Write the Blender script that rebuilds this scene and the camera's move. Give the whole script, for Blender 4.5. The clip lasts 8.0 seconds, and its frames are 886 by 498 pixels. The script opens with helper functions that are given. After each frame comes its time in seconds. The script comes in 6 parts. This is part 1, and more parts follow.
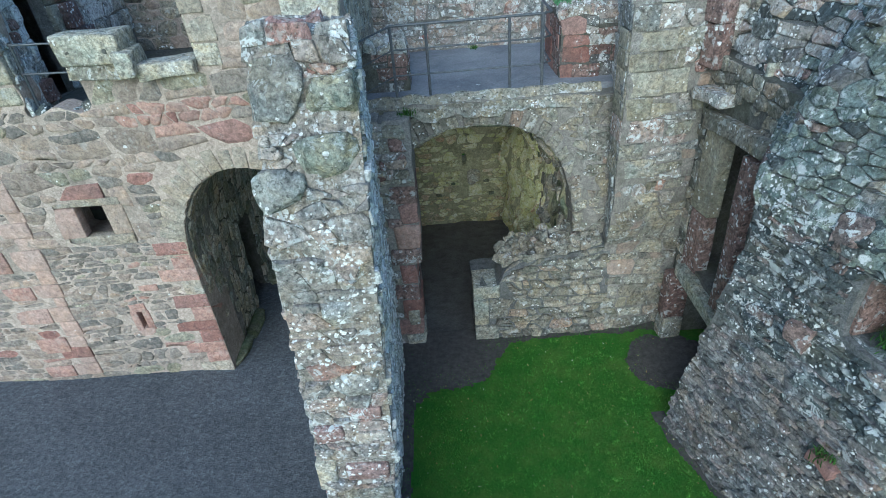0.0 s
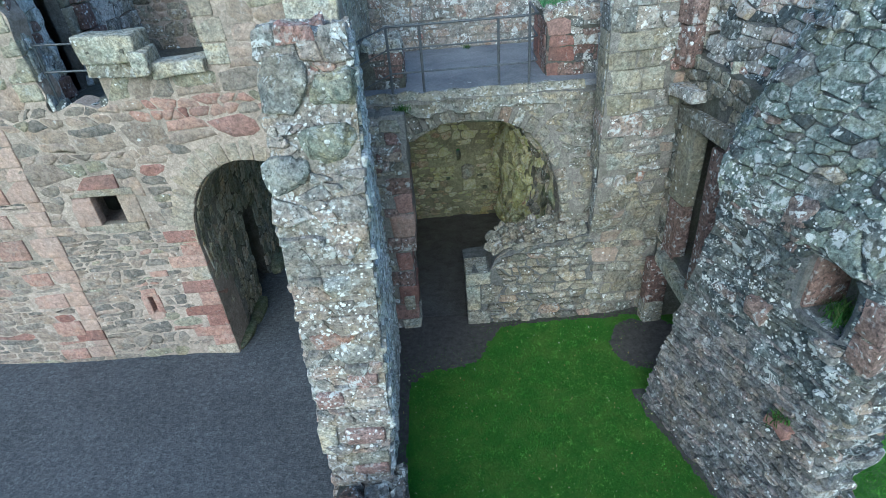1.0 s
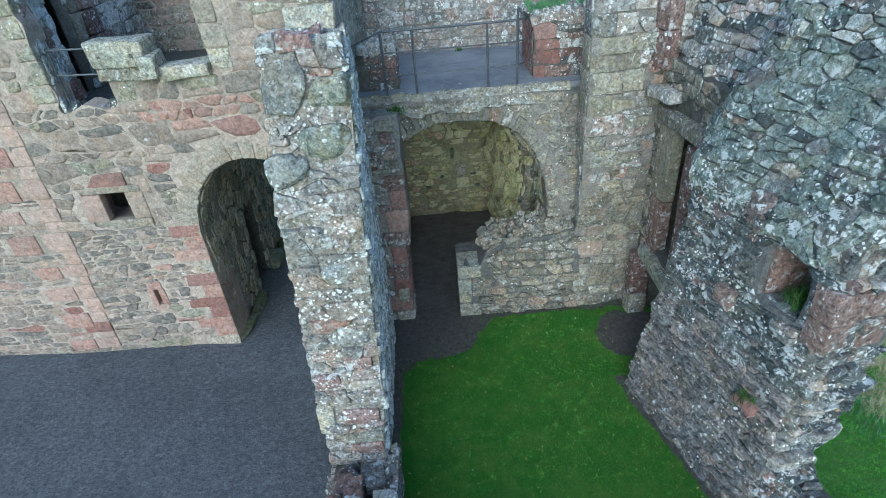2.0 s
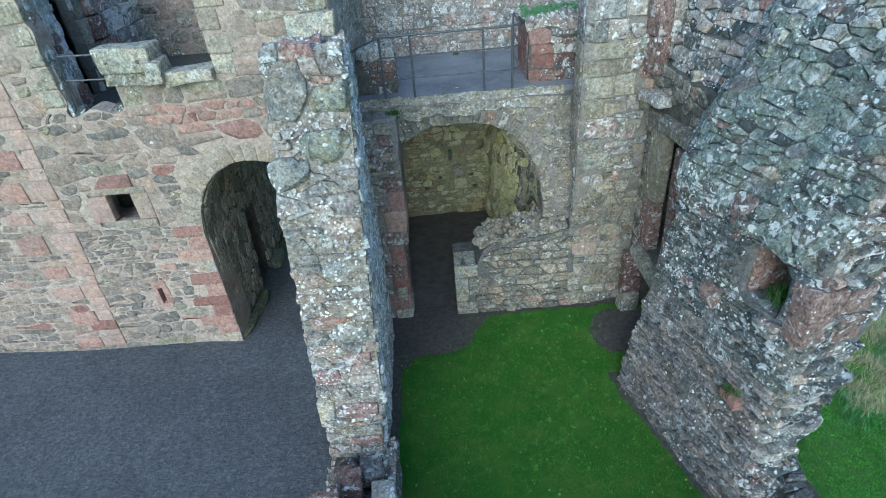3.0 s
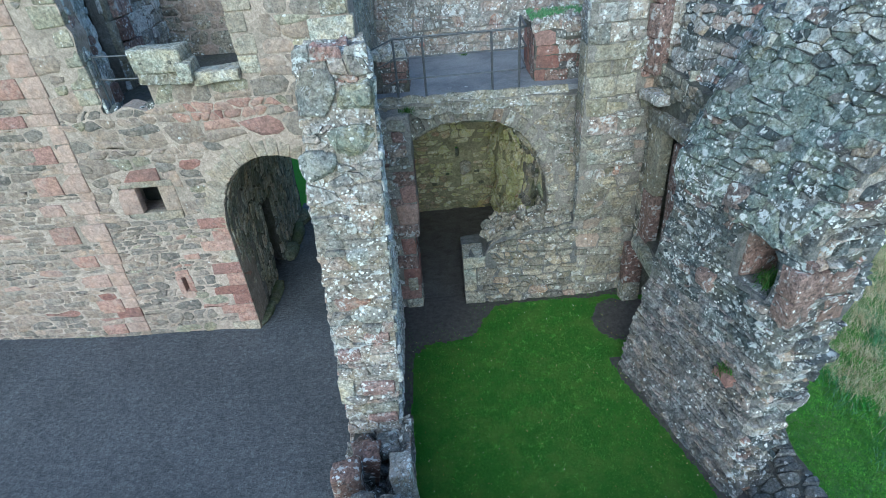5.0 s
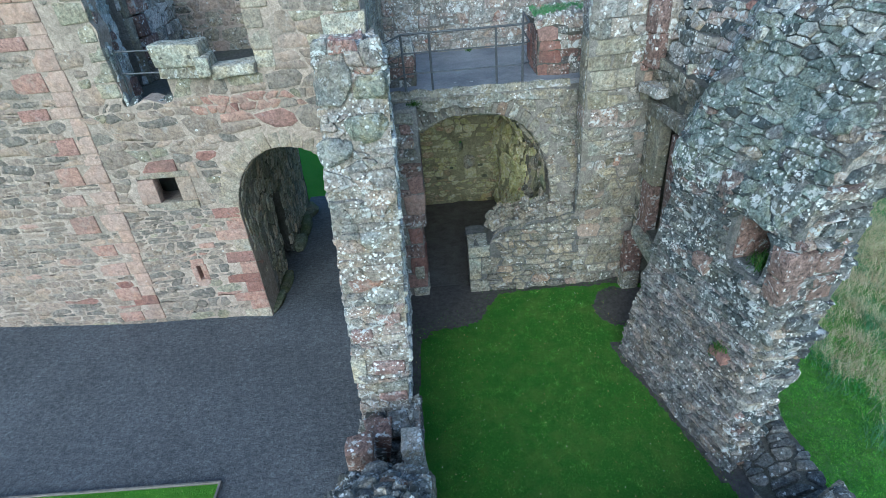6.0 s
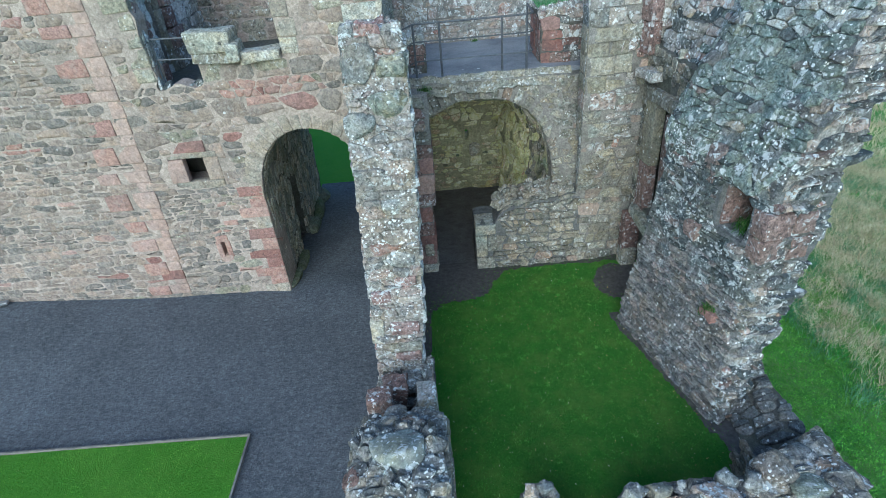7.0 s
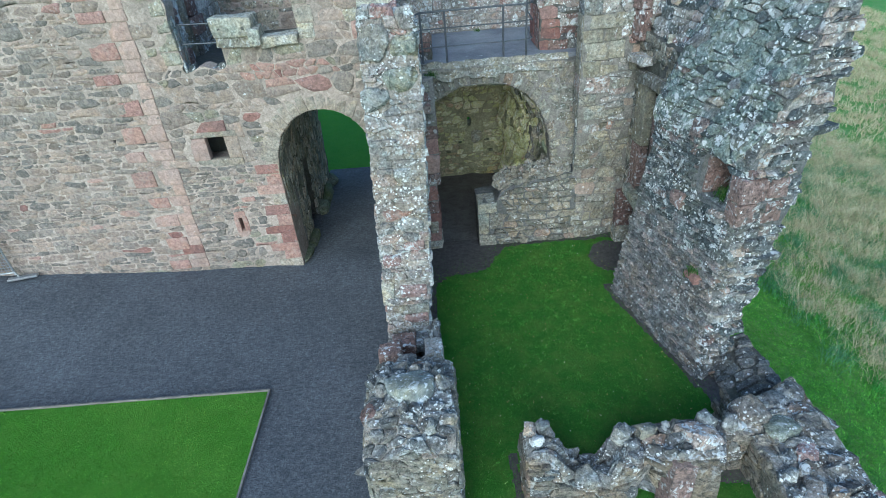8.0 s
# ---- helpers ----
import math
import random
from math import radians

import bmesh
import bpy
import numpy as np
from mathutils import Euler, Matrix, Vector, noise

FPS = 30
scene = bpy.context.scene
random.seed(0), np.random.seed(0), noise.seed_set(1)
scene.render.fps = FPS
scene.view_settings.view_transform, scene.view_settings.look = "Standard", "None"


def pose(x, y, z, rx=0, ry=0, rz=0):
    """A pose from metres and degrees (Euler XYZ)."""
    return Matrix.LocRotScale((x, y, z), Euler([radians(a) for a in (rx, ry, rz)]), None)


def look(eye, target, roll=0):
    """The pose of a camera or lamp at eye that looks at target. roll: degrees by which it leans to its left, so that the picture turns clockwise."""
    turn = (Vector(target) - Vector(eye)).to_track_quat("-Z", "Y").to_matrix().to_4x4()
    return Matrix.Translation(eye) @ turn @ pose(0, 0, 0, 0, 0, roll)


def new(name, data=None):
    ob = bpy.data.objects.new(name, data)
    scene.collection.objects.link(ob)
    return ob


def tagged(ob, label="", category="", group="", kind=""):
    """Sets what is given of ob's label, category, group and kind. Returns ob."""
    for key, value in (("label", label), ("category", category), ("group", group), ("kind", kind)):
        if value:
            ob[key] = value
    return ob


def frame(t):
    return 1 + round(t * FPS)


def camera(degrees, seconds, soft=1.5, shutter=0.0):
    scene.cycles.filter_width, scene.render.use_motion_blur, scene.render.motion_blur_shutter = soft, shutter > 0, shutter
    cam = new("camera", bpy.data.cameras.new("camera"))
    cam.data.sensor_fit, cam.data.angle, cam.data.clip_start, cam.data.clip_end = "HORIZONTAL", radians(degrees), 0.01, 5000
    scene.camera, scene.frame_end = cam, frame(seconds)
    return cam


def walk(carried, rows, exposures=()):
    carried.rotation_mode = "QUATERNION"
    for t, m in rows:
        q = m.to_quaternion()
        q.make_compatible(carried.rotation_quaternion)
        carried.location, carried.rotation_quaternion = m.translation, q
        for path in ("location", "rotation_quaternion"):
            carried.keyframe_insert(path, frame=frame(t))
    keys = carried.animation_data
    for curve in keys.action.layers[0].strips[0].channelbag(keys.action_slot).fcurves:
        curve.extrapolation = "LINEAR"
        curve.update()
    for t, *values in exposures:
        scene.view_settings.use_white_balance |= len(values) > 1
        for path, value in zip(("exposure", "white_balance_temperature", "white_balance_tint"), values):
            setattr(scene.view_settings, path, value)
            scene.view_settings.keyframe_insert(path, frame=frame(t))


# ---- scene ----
cam = camera(77.8, 8.0, soft=0.4)
PATH = [
    (0, (0.533, 1.411, 6.817), (0.509, 3.085, 5.722), -4.8),
    (0.5, (0.575, 1.151, 6.883), (0.552, 2.824, 5.788), -4.8),
    (1, (0.615, 0.86, 6.948), (0.595, 2.532, 5.85), -4.8),
    (1.5, (0.661, 0.612, 7.029), (0.647, 2.282, 5.929), -4.8),
    (3, (0.751, 0.225, 7.232), (0.74, 1.896, 6.132), -4.8),
    (3.5, (0.715, 0.132, 7.281), (0.704, 1.802, 6.179), -4.8),
    (4, (0.673, 0.002, 7.33), (0.658, 1.671, 6.228), -4.8),
    (4.5, (0.634, -0.117, 7.374), (0.618, 1.552, 6.272), -4.8),
    (5.8, (0.489, -0.579, 7.408), (0.473, 1.093, 6.311), -4.8),
    (6, (0.463, -0.669, 7.433), (0.445, 0.999, 6.329), -4.9),
    (6.5, (0.37, -1.032, 7.46), (0.349, 0.634, 6.354), -5.0),
    (7, (0.278, -1.499, 7.458), (0.254, 0.166, 6.351), -5.1),
    (7.5, (0.213, -1.966, 7.452), (0.188, -0.302, 6.344), -5.1),
    (8, (0.146, -2.396, 7.441), (0.122, -0.732, 6.331), -5.0),
]
walk(cam, [(t, look(eye, target, roll)) for t, eye, target, roll in PATH], [(0.0, 0.57, 4900, -4), (8.0, 0.57, 4900, -4)])

# ---- world, sun, exposure ----
world = bpy.data.worlds.new("sky")
scene.world = world
world.use_nodes = True
wn = world.node_tree.nodes
sky = wn.new("ShaderNodeTexSky")
sky.sky_type = "NISHITA"
sky.sun_disc = False
sky.sun_elevation = radians(29)
sky.sun_rotation = radians(195)
sky.air_density, sky.dust_density, sky.ozone_density = 1.0, 2.5, 1.2
wn["Background"].inputs[1].default_value = 0.15
world.node_tree.links.new(sky.outputs[0], wn["Background"].inputs[0])
sun = new("sun", bpy.data.lights.new("sun", "SUN"))
sun.data.energy, sun.data.angle, sun.data.color = 0.75, radians(45), (1.0, 0.95, 0.88)
sun.matrix_world = look((-7, -20, 15), (0, 6, 0))

# ---- materials ----


def fresh(name, rough=0.9, metal=0.0):
    m = bpy.data.materials.new(name)
    m.use_nodes = True
    nt = m.node_tree
    b = nt.nodes["Principled BSDF"]
    b.inputs["Roughness"].default_value, b.inputs["Metallic"].default_value = rough, metal
    b.inputs["Specular IOR Level"].default_value = 0.25
    return m, nt, b


def node(nt, kind, **sets):
    n = nt.nodes.new(kind)
    for k, v in sets.items():
        if k in n.inputs:
            n.inputs[k].default_value = v
    return n


def position(nt):
    return nt.nodes.new("ShaderNodeNewGeometry").outputs["Position"]


def noise_of(nt, scale, detail=4.0, rough=0.6, stretch=None, distort=0.0):
    n = node(nt, "ShaderNodeTexNoise", Scale=scale, Detail=detail, Roughness=rough, Distortion=distort)
    p = position(nt)
    if stretch:
        mp = nt.nodes.new("ShaderNodeMapping")
        mp.inputs["Scale"].default_value = stretch
        nt.links.new(p, mp.inputs["Vector"])
        p = mp.outputs[0]
    nt.links.new(p, n.inputs["Vector"])
    return n.outputs["Fac"]


def ramp(nt, fac, stops, kind="LINEAR"):
    r = nt.nodes.new("ShaderNodeValToRGB")
    e = r.color_ramp.elements
    r.color_ramp.interpolation = kind
    while len(e) < len(stops):
        e.new(0.5)
    for el, (p, c) in zip(e, stops):
        el.position = p
        el.color = (*c, 1) if len(c) == 3 else c
    nt.links.new(fac, r.inputs["Fac"])
    return r.outputs["Color"]


def grey(lo, hi, a=0.0, b=1.0):
    return [(lo, (a, a, a)), (hi, (b, b, b))]


def mix(nt, fac, a, b, blend="MIX"):
    n = nt.nodes.new("ShaderNodeMix")
    n.data_type, n.blend_type = "RGBA", blend
    for sock, v in ((n.inputs[0], fac), (n.inputs[6], a), (n.inputs[7], b)):
        if hasattr(v, "links"):
            nt.links.new(v, sock)
        elif isinstance(v, tuple):
            sock.default_value = (*v, 1)
        else:
            sock.default_value = v
    return n.outputs[2]


def times(nt, a, b):
    n = nt.nodes.new("ShaderNodeMath")
    n.operation = "MULTIPLY"
    for i, v in enumerate((a, b)):
        if hasattr(v, "links"):
            nt.links.new(v, n.inputs[i])
        else:
            n.inputs[i].default_value = v
    return n.outputs[0]


def piece_random(nt):
    """One number for each piece, whether it is an object or an island of a joined mesh."""
    o = nt.nodes.new("ShaderNodeObjectInfo").outputs["Random"]
    g = nt.nodes.new("ShaderNodeNewGeometry").outputs["Random Per Island"]
    a = nt.nodes.new("ShaderNodeMath")
    a.operation = "MULTIPLY_ADD"
    nt.links.new(g, a.inputs[0])
    a.inputs[1].default_value = 7.31
    nt.links.new(o, a.inputs[2])
    f = nt.nodes.new("ShaderNodeMath")
    f.operation = "FRACT"
    nt.links.new(a.outputs[0], f.inputs[0])
    return f.outputs[0]


def bump(nt, b, height, strength, distance):
    n = node(nt, "ShaderNodeBump", Strength=strength, Distance=distance)
    nt.links.new(height, n.inputs["Height"])
    nt.links.new(n.outputs[0], b.inputs["Normal"])
    return n


def biggest(nt, a, b):
    n = nt.nodes.new("ShaderNodeMath")
    n.operation = "MAXIMUM"
    nt.links.new(a, n.inputs[0])
    nt.links.new(b, n.inputs[1])
    return n.outputs[0]


def dots(nt, scale, share, size):
    """Round spots: a share of the cells of a net carries one each."""
    v = node(nt, "ShaderNodeTexVoronoi", Scale=scale)
    wob = nt.nodes.new("ShaderNodeTexNoise")
    wob.inputs["Scale"].default_value = scale * 1.5
    p = position(nt)
    nt.links.new(p, wob.inputs["Vector"])
    wob.inputs["Detail"].default_value = 3.0
    nt.links.new(mix(nt, min(0.12, 0.7 / scale), p, wob.outputs["Color"]), v.inputs["Vector"])
    crust = nt.nodes.new("ShaderNodeMath")
    crust.operation = "MULTIPLY_ADD"
    nt.links.new(noise_of(nt, scale * 4.5, 4, 0.75), crust.inputs[0])
    crust.inputs[1].default_value = 0.55
    nt.links.new(v.outputs["Distance"], crust.inputs[2])
    return times(nt, ramp(nt, crust.outputs[0], grey(size * 0.8 + 0.25, size * 0.95 + 0.25, 1.0, 0.0)), ramp(nt, v.outputs["Color"], grey(1 - share - 0.01, 1 - share + 0.01)))


def stone(name, palette, lichen=0.3, moss=0.0, grain=0.45, stain=(0.12, 0.11, 0.1), deep=0.03, lichen_colour=(0.61, 0.63, 0.62), smear=None, patches=0.6, speck=0.12, smeared=0.75, tint=0.5, moss_colour=(0.17, 0.175, 0.06), mottle=1.0, pit=0.6):
    m, nt, b = fresh(name, 0.92)
    base = ramp(nt, piece_random(nt), palette)
    fine = noise_of(nt, 75, 6, 0.75)
    mid = noise_of(nt, 13, 6, 0.68, distort=0.4)
    col = mix(nt, 0.6 * grain, base, ramp(nt, fine, [(0.3, (0.02, 0.02, 0.02)), (0.68, (1.0, 0.98, 0.95))]), "OVERLAY")
    hue = noise_of(nt, 3.2, 5, 0.65, distort=0.5)
    col = mix(nt, tint, col, ramp(nt, hue, [(0.34, (0.4, 0.5, 0.56)), (0.5, (0.5, 0.5, 0.5)), (0.64, (0.61, 0.53, 0.38))]), "OVERLAY")
    col = mix(nt, 0.6 * mottle, col, ramp(nt, mid, [(0.34, (0.08, 0.08, 0.08)), (0.64, (0.88, 0.87, 0.84))]), "OVERLAY")
    col = mix(nt, 0.5 * mottle, col, ramp(nt, noise_of(nt, 32, 5, 0.7, distort=0.6), [(0.38, (0.12, 0.12, 0.12)), (0.6, (0.82, 0.82, 0.8))]), "OVERLAY")
    # Near-black blots paint the shade of small cavities; the relief lacks them.
    pits = ramp(nt, noise_of(nt, 19, 5, 0.72, distort=0.4), grey(0.575, 0.625))
    col = mix(nt, times(nt, pits, min(1.0, 1.25 * pit)), col, (0.04, 0.04, 0.04))
    big = noise_of(nt, 1.3, 4, 0.6)
    col = mix(nt, times(nt, ramp(nt, big, grey(0.5, 0.72)), 0.45), col, stain)
    if smear:
        col = mix(nt, times(nt, ramp(nt, noise_of(nt, 10, 6, 0.7), grey(0.52, 0.6)), smeared), col, smear)
    if moss:
        green = noise_of(nt, 2.2, 6, 0.7)
        col = mix(nt, times(nt, ramp(nt, green, grey(0.42, 0.62)), moss), col, moss_colour)
    if lichen:
        where = ramp(nt, noise_of(nt, 2.0, 4, 0.65), grey(0.44, 0.56))
        blot = ramp(nt, noise_of(nt, 8, 8, 0.72, distort=0.5), grey(0.6 - 0.045 * patches, 0.62 - 0.045 * patches))
        col = mix(nt, times(nt, times(nt, blot, where), min(1.0, lichen * patches)), col, lichen_colour)
        spots = biggest(nt, biggest(nt, dots(nt, 7, speck * 0.8, 0.34), dots(nt, 14, speck * 1.5, 0.4)), dots(nt, 25, speck * 1.6, 0.42))
        spots = times(nt, spots, ramp(nt, noise_of(nt, 1.9, 5, 0.7), grey(0.44, 0.56, 0.06, 1.0)))
        spots = times(nt, spots, ramp(nt, noise_of(nt, 55, 3, 0.7), grey(0.34, 0.5, 0.45, 1.0)))
        col = mix(nt, times(nt, spots, min(1.0, lichen + 0.35)), col, (0.85, 0.86, 0.84))
    nt.links.new(col, b.inputs["Base Color"])
    h = mix(nt, 0.3, mix(nt, 0.5, mid, noise_of(nt, 5, 5, 0.65, distort=0.5)), fine)
    bump(nt, b, h, 1.0, deep)
    return m


def mortar(name, a, c, moss=0.0, deep=0.02, grain=0.45):
    m, nt, b = fresh(name, 0.95)
    col = ramp(nt, noise_of(nt, 9, 6, 0.7), [(0.3, a), (0.7, c)])
    col = mix(nt, grain, col, ramp(nt, noise_of(nt, 60, 4, 0.75), grey(0.3, 0.7)), "OVERLAY")
    col = mix(nt, 0.35, col, ramp(nt, noise_of(nt, 18, 6, 0.7, distort=1.2), grey(0.36, 0.62, 0.1, 0.85)), "OVERLAY")
    col = mix(nt, times(nt, ramp(nt, noise_of(nt, 1.1, 4, 0.65), grey(0.45, 0.7)), 0.55), col, (0.13, 0.12, 0.1))
    if moss:
        col = mix(nt, times(nt, ramp(nt, noise_of(nt, 2.0, 5, 0.65), grey(0.4, 0.6)), moss), col, (0.1, 0.11, 0.035))
    nt.links.new(col, b.inputs["Base Color"])
    bump(nt, b, mix(nt, 0.4, noise_of(nt, 16, 5, 0.7), noise_of(nt, 70, 3, 0.6)), 0.8, deep)
    return m


GREY, PALE = (0.21, 0.205, 0.2), (0.36, 0.33, 0.295)
SMEAR = (0.420, 0.355, 0.294)
M_FACADE = stone("facade rubble", [(0.0, (0.21, 0.175, 0.15)), (0.25, (0.25, 0.205, 0.175)), (0.5, (0.29, 0.235, 0.2)), (0.7, (0.335, 0.265, 0.22)), (1.0, (0.385, 0.3, 0.25))], 0.3, 0.0, grain=0.2, smear=SMEAR, smeared=0.4, speck=0.05, patches=0.4, deep=0.02, tint=0.25, mottle=0.6, pit=0.2)
M_FACADE_TAN = stone("tan facade rubble", [(0.0, (0.255, 0.21, 0.178)), (0.4, (0.31, 0.25, 0.205)), (0.75, (0.36, 0.285, 0.235)), (1.0, (0.41, 0.32, 0.265))], 0.4, 0.0, grain=0.25, smear=SMEAR, smeared=0.4, speck=0.06, patches=0.5, deep=0.025, tint=0.25, mottle=0.6, pit=0.25)
M_SPUR = stone("spur rubble", [(0.0, GREY), (0.25, (0.27, 0.262, 0.255)), (0.5, (0.34, 0.32, 0.3)), (0.72, (0.34, 0.265, 0.24)), (0.88, PALE), (1.0, (0.31, 0.175, 0.155))], 0.9, 0.05, grain=0.5, smear=(0.42, 0.375, 0.34), speck=0.22, patches=1.4)
M_EAST = stone("grey slaty rubble", [(0.0, (0.055, 0.067, 0.074)), (0.3, (0.097, 0.109, 0.116)), (0.7, (0.143, 0.155, 0.158)), (0.9, (0.198, 0.207, 0.202)), (0.96, (0.184, 0.156, 0.152)), (1.0, (0.193, 0.133, 0.120))], 0.95, 0.06, speck=0.26, patches=1.2, deep=0.04, pit=0.75)
M_TEAL = stone("green grey rubble", [(0.0, (0.155, 0.19, 0.182)), (0.4, (0.205, 0.244, 0.233)), (0.8, (0.25, 0.288, 0.27)), (1.0, (0.295, 0.31, 0.275))], 0.9, 0.12, speck=0.24, patches=1.1, deep=0.06, moss_colour=(0.2, 0.215, 0.11))
M_VAULT = stone("vault front rubble", [(0.0, (0.147, 0.140, 0.125)), (0.3, (0.221, 0.207, 0.179)), (0.7, (0.299, 0.276, 0.230)), (0.92, (0.354, 0.317, 0.262)), (1.0, (0.294, 0.212, 0.179))], 0.7, 0.14, smear=(0.36, 0.32, 0.265), smeared=0.4, speck=0.14, patches=0.8, deep=0.035)
# Mossy, but paler than real: the colour makes up for light missing inside.
M_MOSSY = stone("damp mossy vault stone", [(0.0, (0.46, 0.43, 0.27)), (0.4, (0.64, 0.61, 0.4)), (0.85, (0.74, 0.71, 0.53)), (1.0, (0.6, 0.44, 0.31))], 0.6, 0.55, speck=0.03, patches=0.8, lichen_colour=(0.76, 0.74, 0.58), deep=0.03, stain=(0.33, 0.31, 0.19), moss_colour=(0.5, 0.53, 0.17), pit=0.45, grain=0.5)
M_MUD = stone("damp brown vault stone", [(0.0, (0.3, 0.25, 0.17)), (0.5, (0.42, 0.34, 0.24)), (1.0, (0.54, 0.4, 0.3))], 0.4, 0.35, speck=0.03, patches=0.6, deep=0.03, stain=(0.22, 0.2, 0.13), moss_colour=(0.36, 0.4, 0.14), pit=0.45, grain=0.5)
M_DAMP = stone("damp dark passage stone", [(0.0, (0.2, 0.205, 0.185)), (0.5, (0.4, 0.39, 0.34)), (1.0, (0.52, 0.45, 0.37))], 0.4, 0.35, speck=0.05, patches=0.8, deep=0.045)
M_RED = stone("red sandstone", [(0.0, (0.23, 0.12, 0.103)), (0.5, (0.29, 0.165, 0.143)), (1.0, (0.35, 0.225, 0.2))], 0.35, 0.03, grain=0.4, speck=0.05, patches=0.4, deep=0.015, tint=0.15, mottle=0.6, pit=0.3)
M_WORN = stone("weathered dull red sandstone", [(0.0, (0.165, 0.105, 0.095)), (0.6, (0.215, 0.145, 0.13)), (1.0, (0.265, 0.195, 0.18))], 0.85, 0.05, grain=0.35, speck=0.14, patches=0.9, tint=0.15)
M_PINK = stone("pink sandstone", [(0.0, (0.385, 0.275, 0.232)), (0.5, (0.42, 0.305, 0.257)), (1.0, (0.44, 0.33, 0.28))], 0.15, 0.0, grain=0.2, deep=0.012, smear=(0.46, 0.365, 0.305), smeared=0.35, speck=0.03, patches=0.3, tint=0.2, mottle=0.5, pit=0.15)
M_ASHLAR = stone("buff ashlar", [(0.0, (0.21, 0.203, 0.178)), (0.5, (0.28, 0.266, 0.228)), (1.0, (0.36, 0.34, 0.295))], 0.7, 0.1, speck=0.2, patches=0.8)
M_BUFF = stone("pale dressed stone", [(0.0, (0.36, 0.345, 0.29)), (1.0, (0.46, 0.44, 0.385))], 0.5, 0.12, speck=0.1, patches=0.6, pit=0.35)
M_LICHEN = stone("lichen-whitened stone", [(0.0, (0.32, 0.32, 0.31)), (1.0, (0.42, 0.42, 0.4))], 0.9, 0.05, speck=0.2, patches=1.1, deep=0.03)
M_CAP = stone("grey green squared stone", [(0.0, (0.22, 0.222, 0.215)), (1.0, (0.3, 0.3, 0.285))], 0.65, 0.06, speck=0.2, patches=0.8, deep=0.04)
M_DRESSED = stone("tan dressed stone", [(0.0, (0.3, 0.262, 0.215)), (0.5, (0.35, 0.305, 0.25)), (1.0, (0.4, 0.345, 0.285))], 0.3, 0.04, grain=0.25, speck=0.06, patches=0.5, tint=0.3, deep=0.02, mottle=0.7, pit=0.3)
M_CAPS = stone("dark weathered wall-head stone", [(0.0, (0.1, 0.1, 0.105)), (0.5, (0.18, 0.18, 0.185)), (0.75, (0.24, 0.235, 0.23)), (0.92, (0.29, 0.265, 0.235)), (1.0, (0.26, 0.19, 0.165))], 0.85, 0.08, speck=0.24, patches=1.0, deep=0.04)
M_FOOT = stone("purple grey rubble", [(0.0, (0.12, 0.118, 0.12)), (0.35, (0.18, 0.172, 0.174)), (0.75, (0.25, 0.236, 0.234)), (1.0, (0.3, 0.25, 0.24))], 0.8, 0.04, speck=0.14, patches=0.7, deep=0.04)
M_WALLROCK = stone("lichen-spotted brownish boulder", [(0.0, (0.17, 0.155, 0.145)), (0.5, (0.22, 0.195, 0.18)), (1.0, (0.25, 0.245, 0.24))], 0.95, 0.06, speck=0.3, patches=1.2, deep=0.05)
M_SPUREND = stone("broken spur rubble", [(0.0, (0.2, 0.19, 0.185)), (0.3, (0.26, 0.242, 0.228)), (0.6, (0.31, 0.275, 0.25)), (0.8, (0.33, 0.25, 0.225)), (0.92, (0.36, 0.33, 0.295)), (1.0, (0.28, 0.155, 0.135))], 0.9, 0.05, grain=0.5, smear=(0.38, 0.335, 0.3), smeared=0.6, speck=0.24, patches=0.8, pit=0.7)
M_CAPGREEN = stone("grey green flat capstone", [(0.0, (0.28, 0.3, 0.275)), (1.0, (0.33, 0.35, 0.32))], 0.9, 0.1, speck=0.2, patches=1.0, deep=0.03, mottle=0.6, pit=0.3)
M_BROWN = stone("brown weathered rubble", [(0.0, (0.14, 0.125, 0.11)), (0.5, (0.21, 0.183, 0.152)), (0.85, (0.28, 0.24, 0.195)), (1.0, (0.27, 0.185, 0.155))], 0.6, 0.1, speck=0.08, patches=0.5, deep=0.05, smear=(0.3, 0.262, 0.21), smeared=0.4, pit=0.7)
# Lichen crust made extra pale, painting light onto faces turned from the sun.
M_CRUST_LIT = stone("pale lichened stone, brightened for shade", [(0.0, (0.37, 0.375, 0.375)), (0.5, (0.5, 0.505, 0.5)), (1.0, (0.6, 0.6, 0.59))], 0.9, 0.0, speck=0.3, patches=1.2, deep=0.012, pit=0.5, lichen_colour=(0.74, 0.75, 0.74), stain=(0.25, 0.25, 0.25), tint=0.2)
M_SETT = stone("dark worn sett", [(0.0, (0.09, 0.093, 0.098)), (0.6, (0.15, 0.152, 0.155)), (1.0, (0.22, 0.205, 0.19))], 0.8, 0.05, speck=0.12, patches=0.4, deep=0.03, pit=0.3)
M_WHITE = stone("lichen-covered white stone", [(0.0, (0.62, 0.63, 0.62)), (1.0, (0.7, 0.7, 0.69))], 0.5, 0.0, speck=0.1, patches=0.8)
M_OCHRE = stone("ochre lichened stone", [(0.0, (0.25, 0.23, 0.18)), (0.5, (0.31, 0.287, 0.226)), (1.0, (0.375, 0.345, 0.28))], 0.5, 0.15, grain=0.3, speck=0.1, patches=0.6, tint=0.3, deep=0.025, mottle=0.8, pit=0.35, moss_colour=(0.21, 0.21, 0.1))
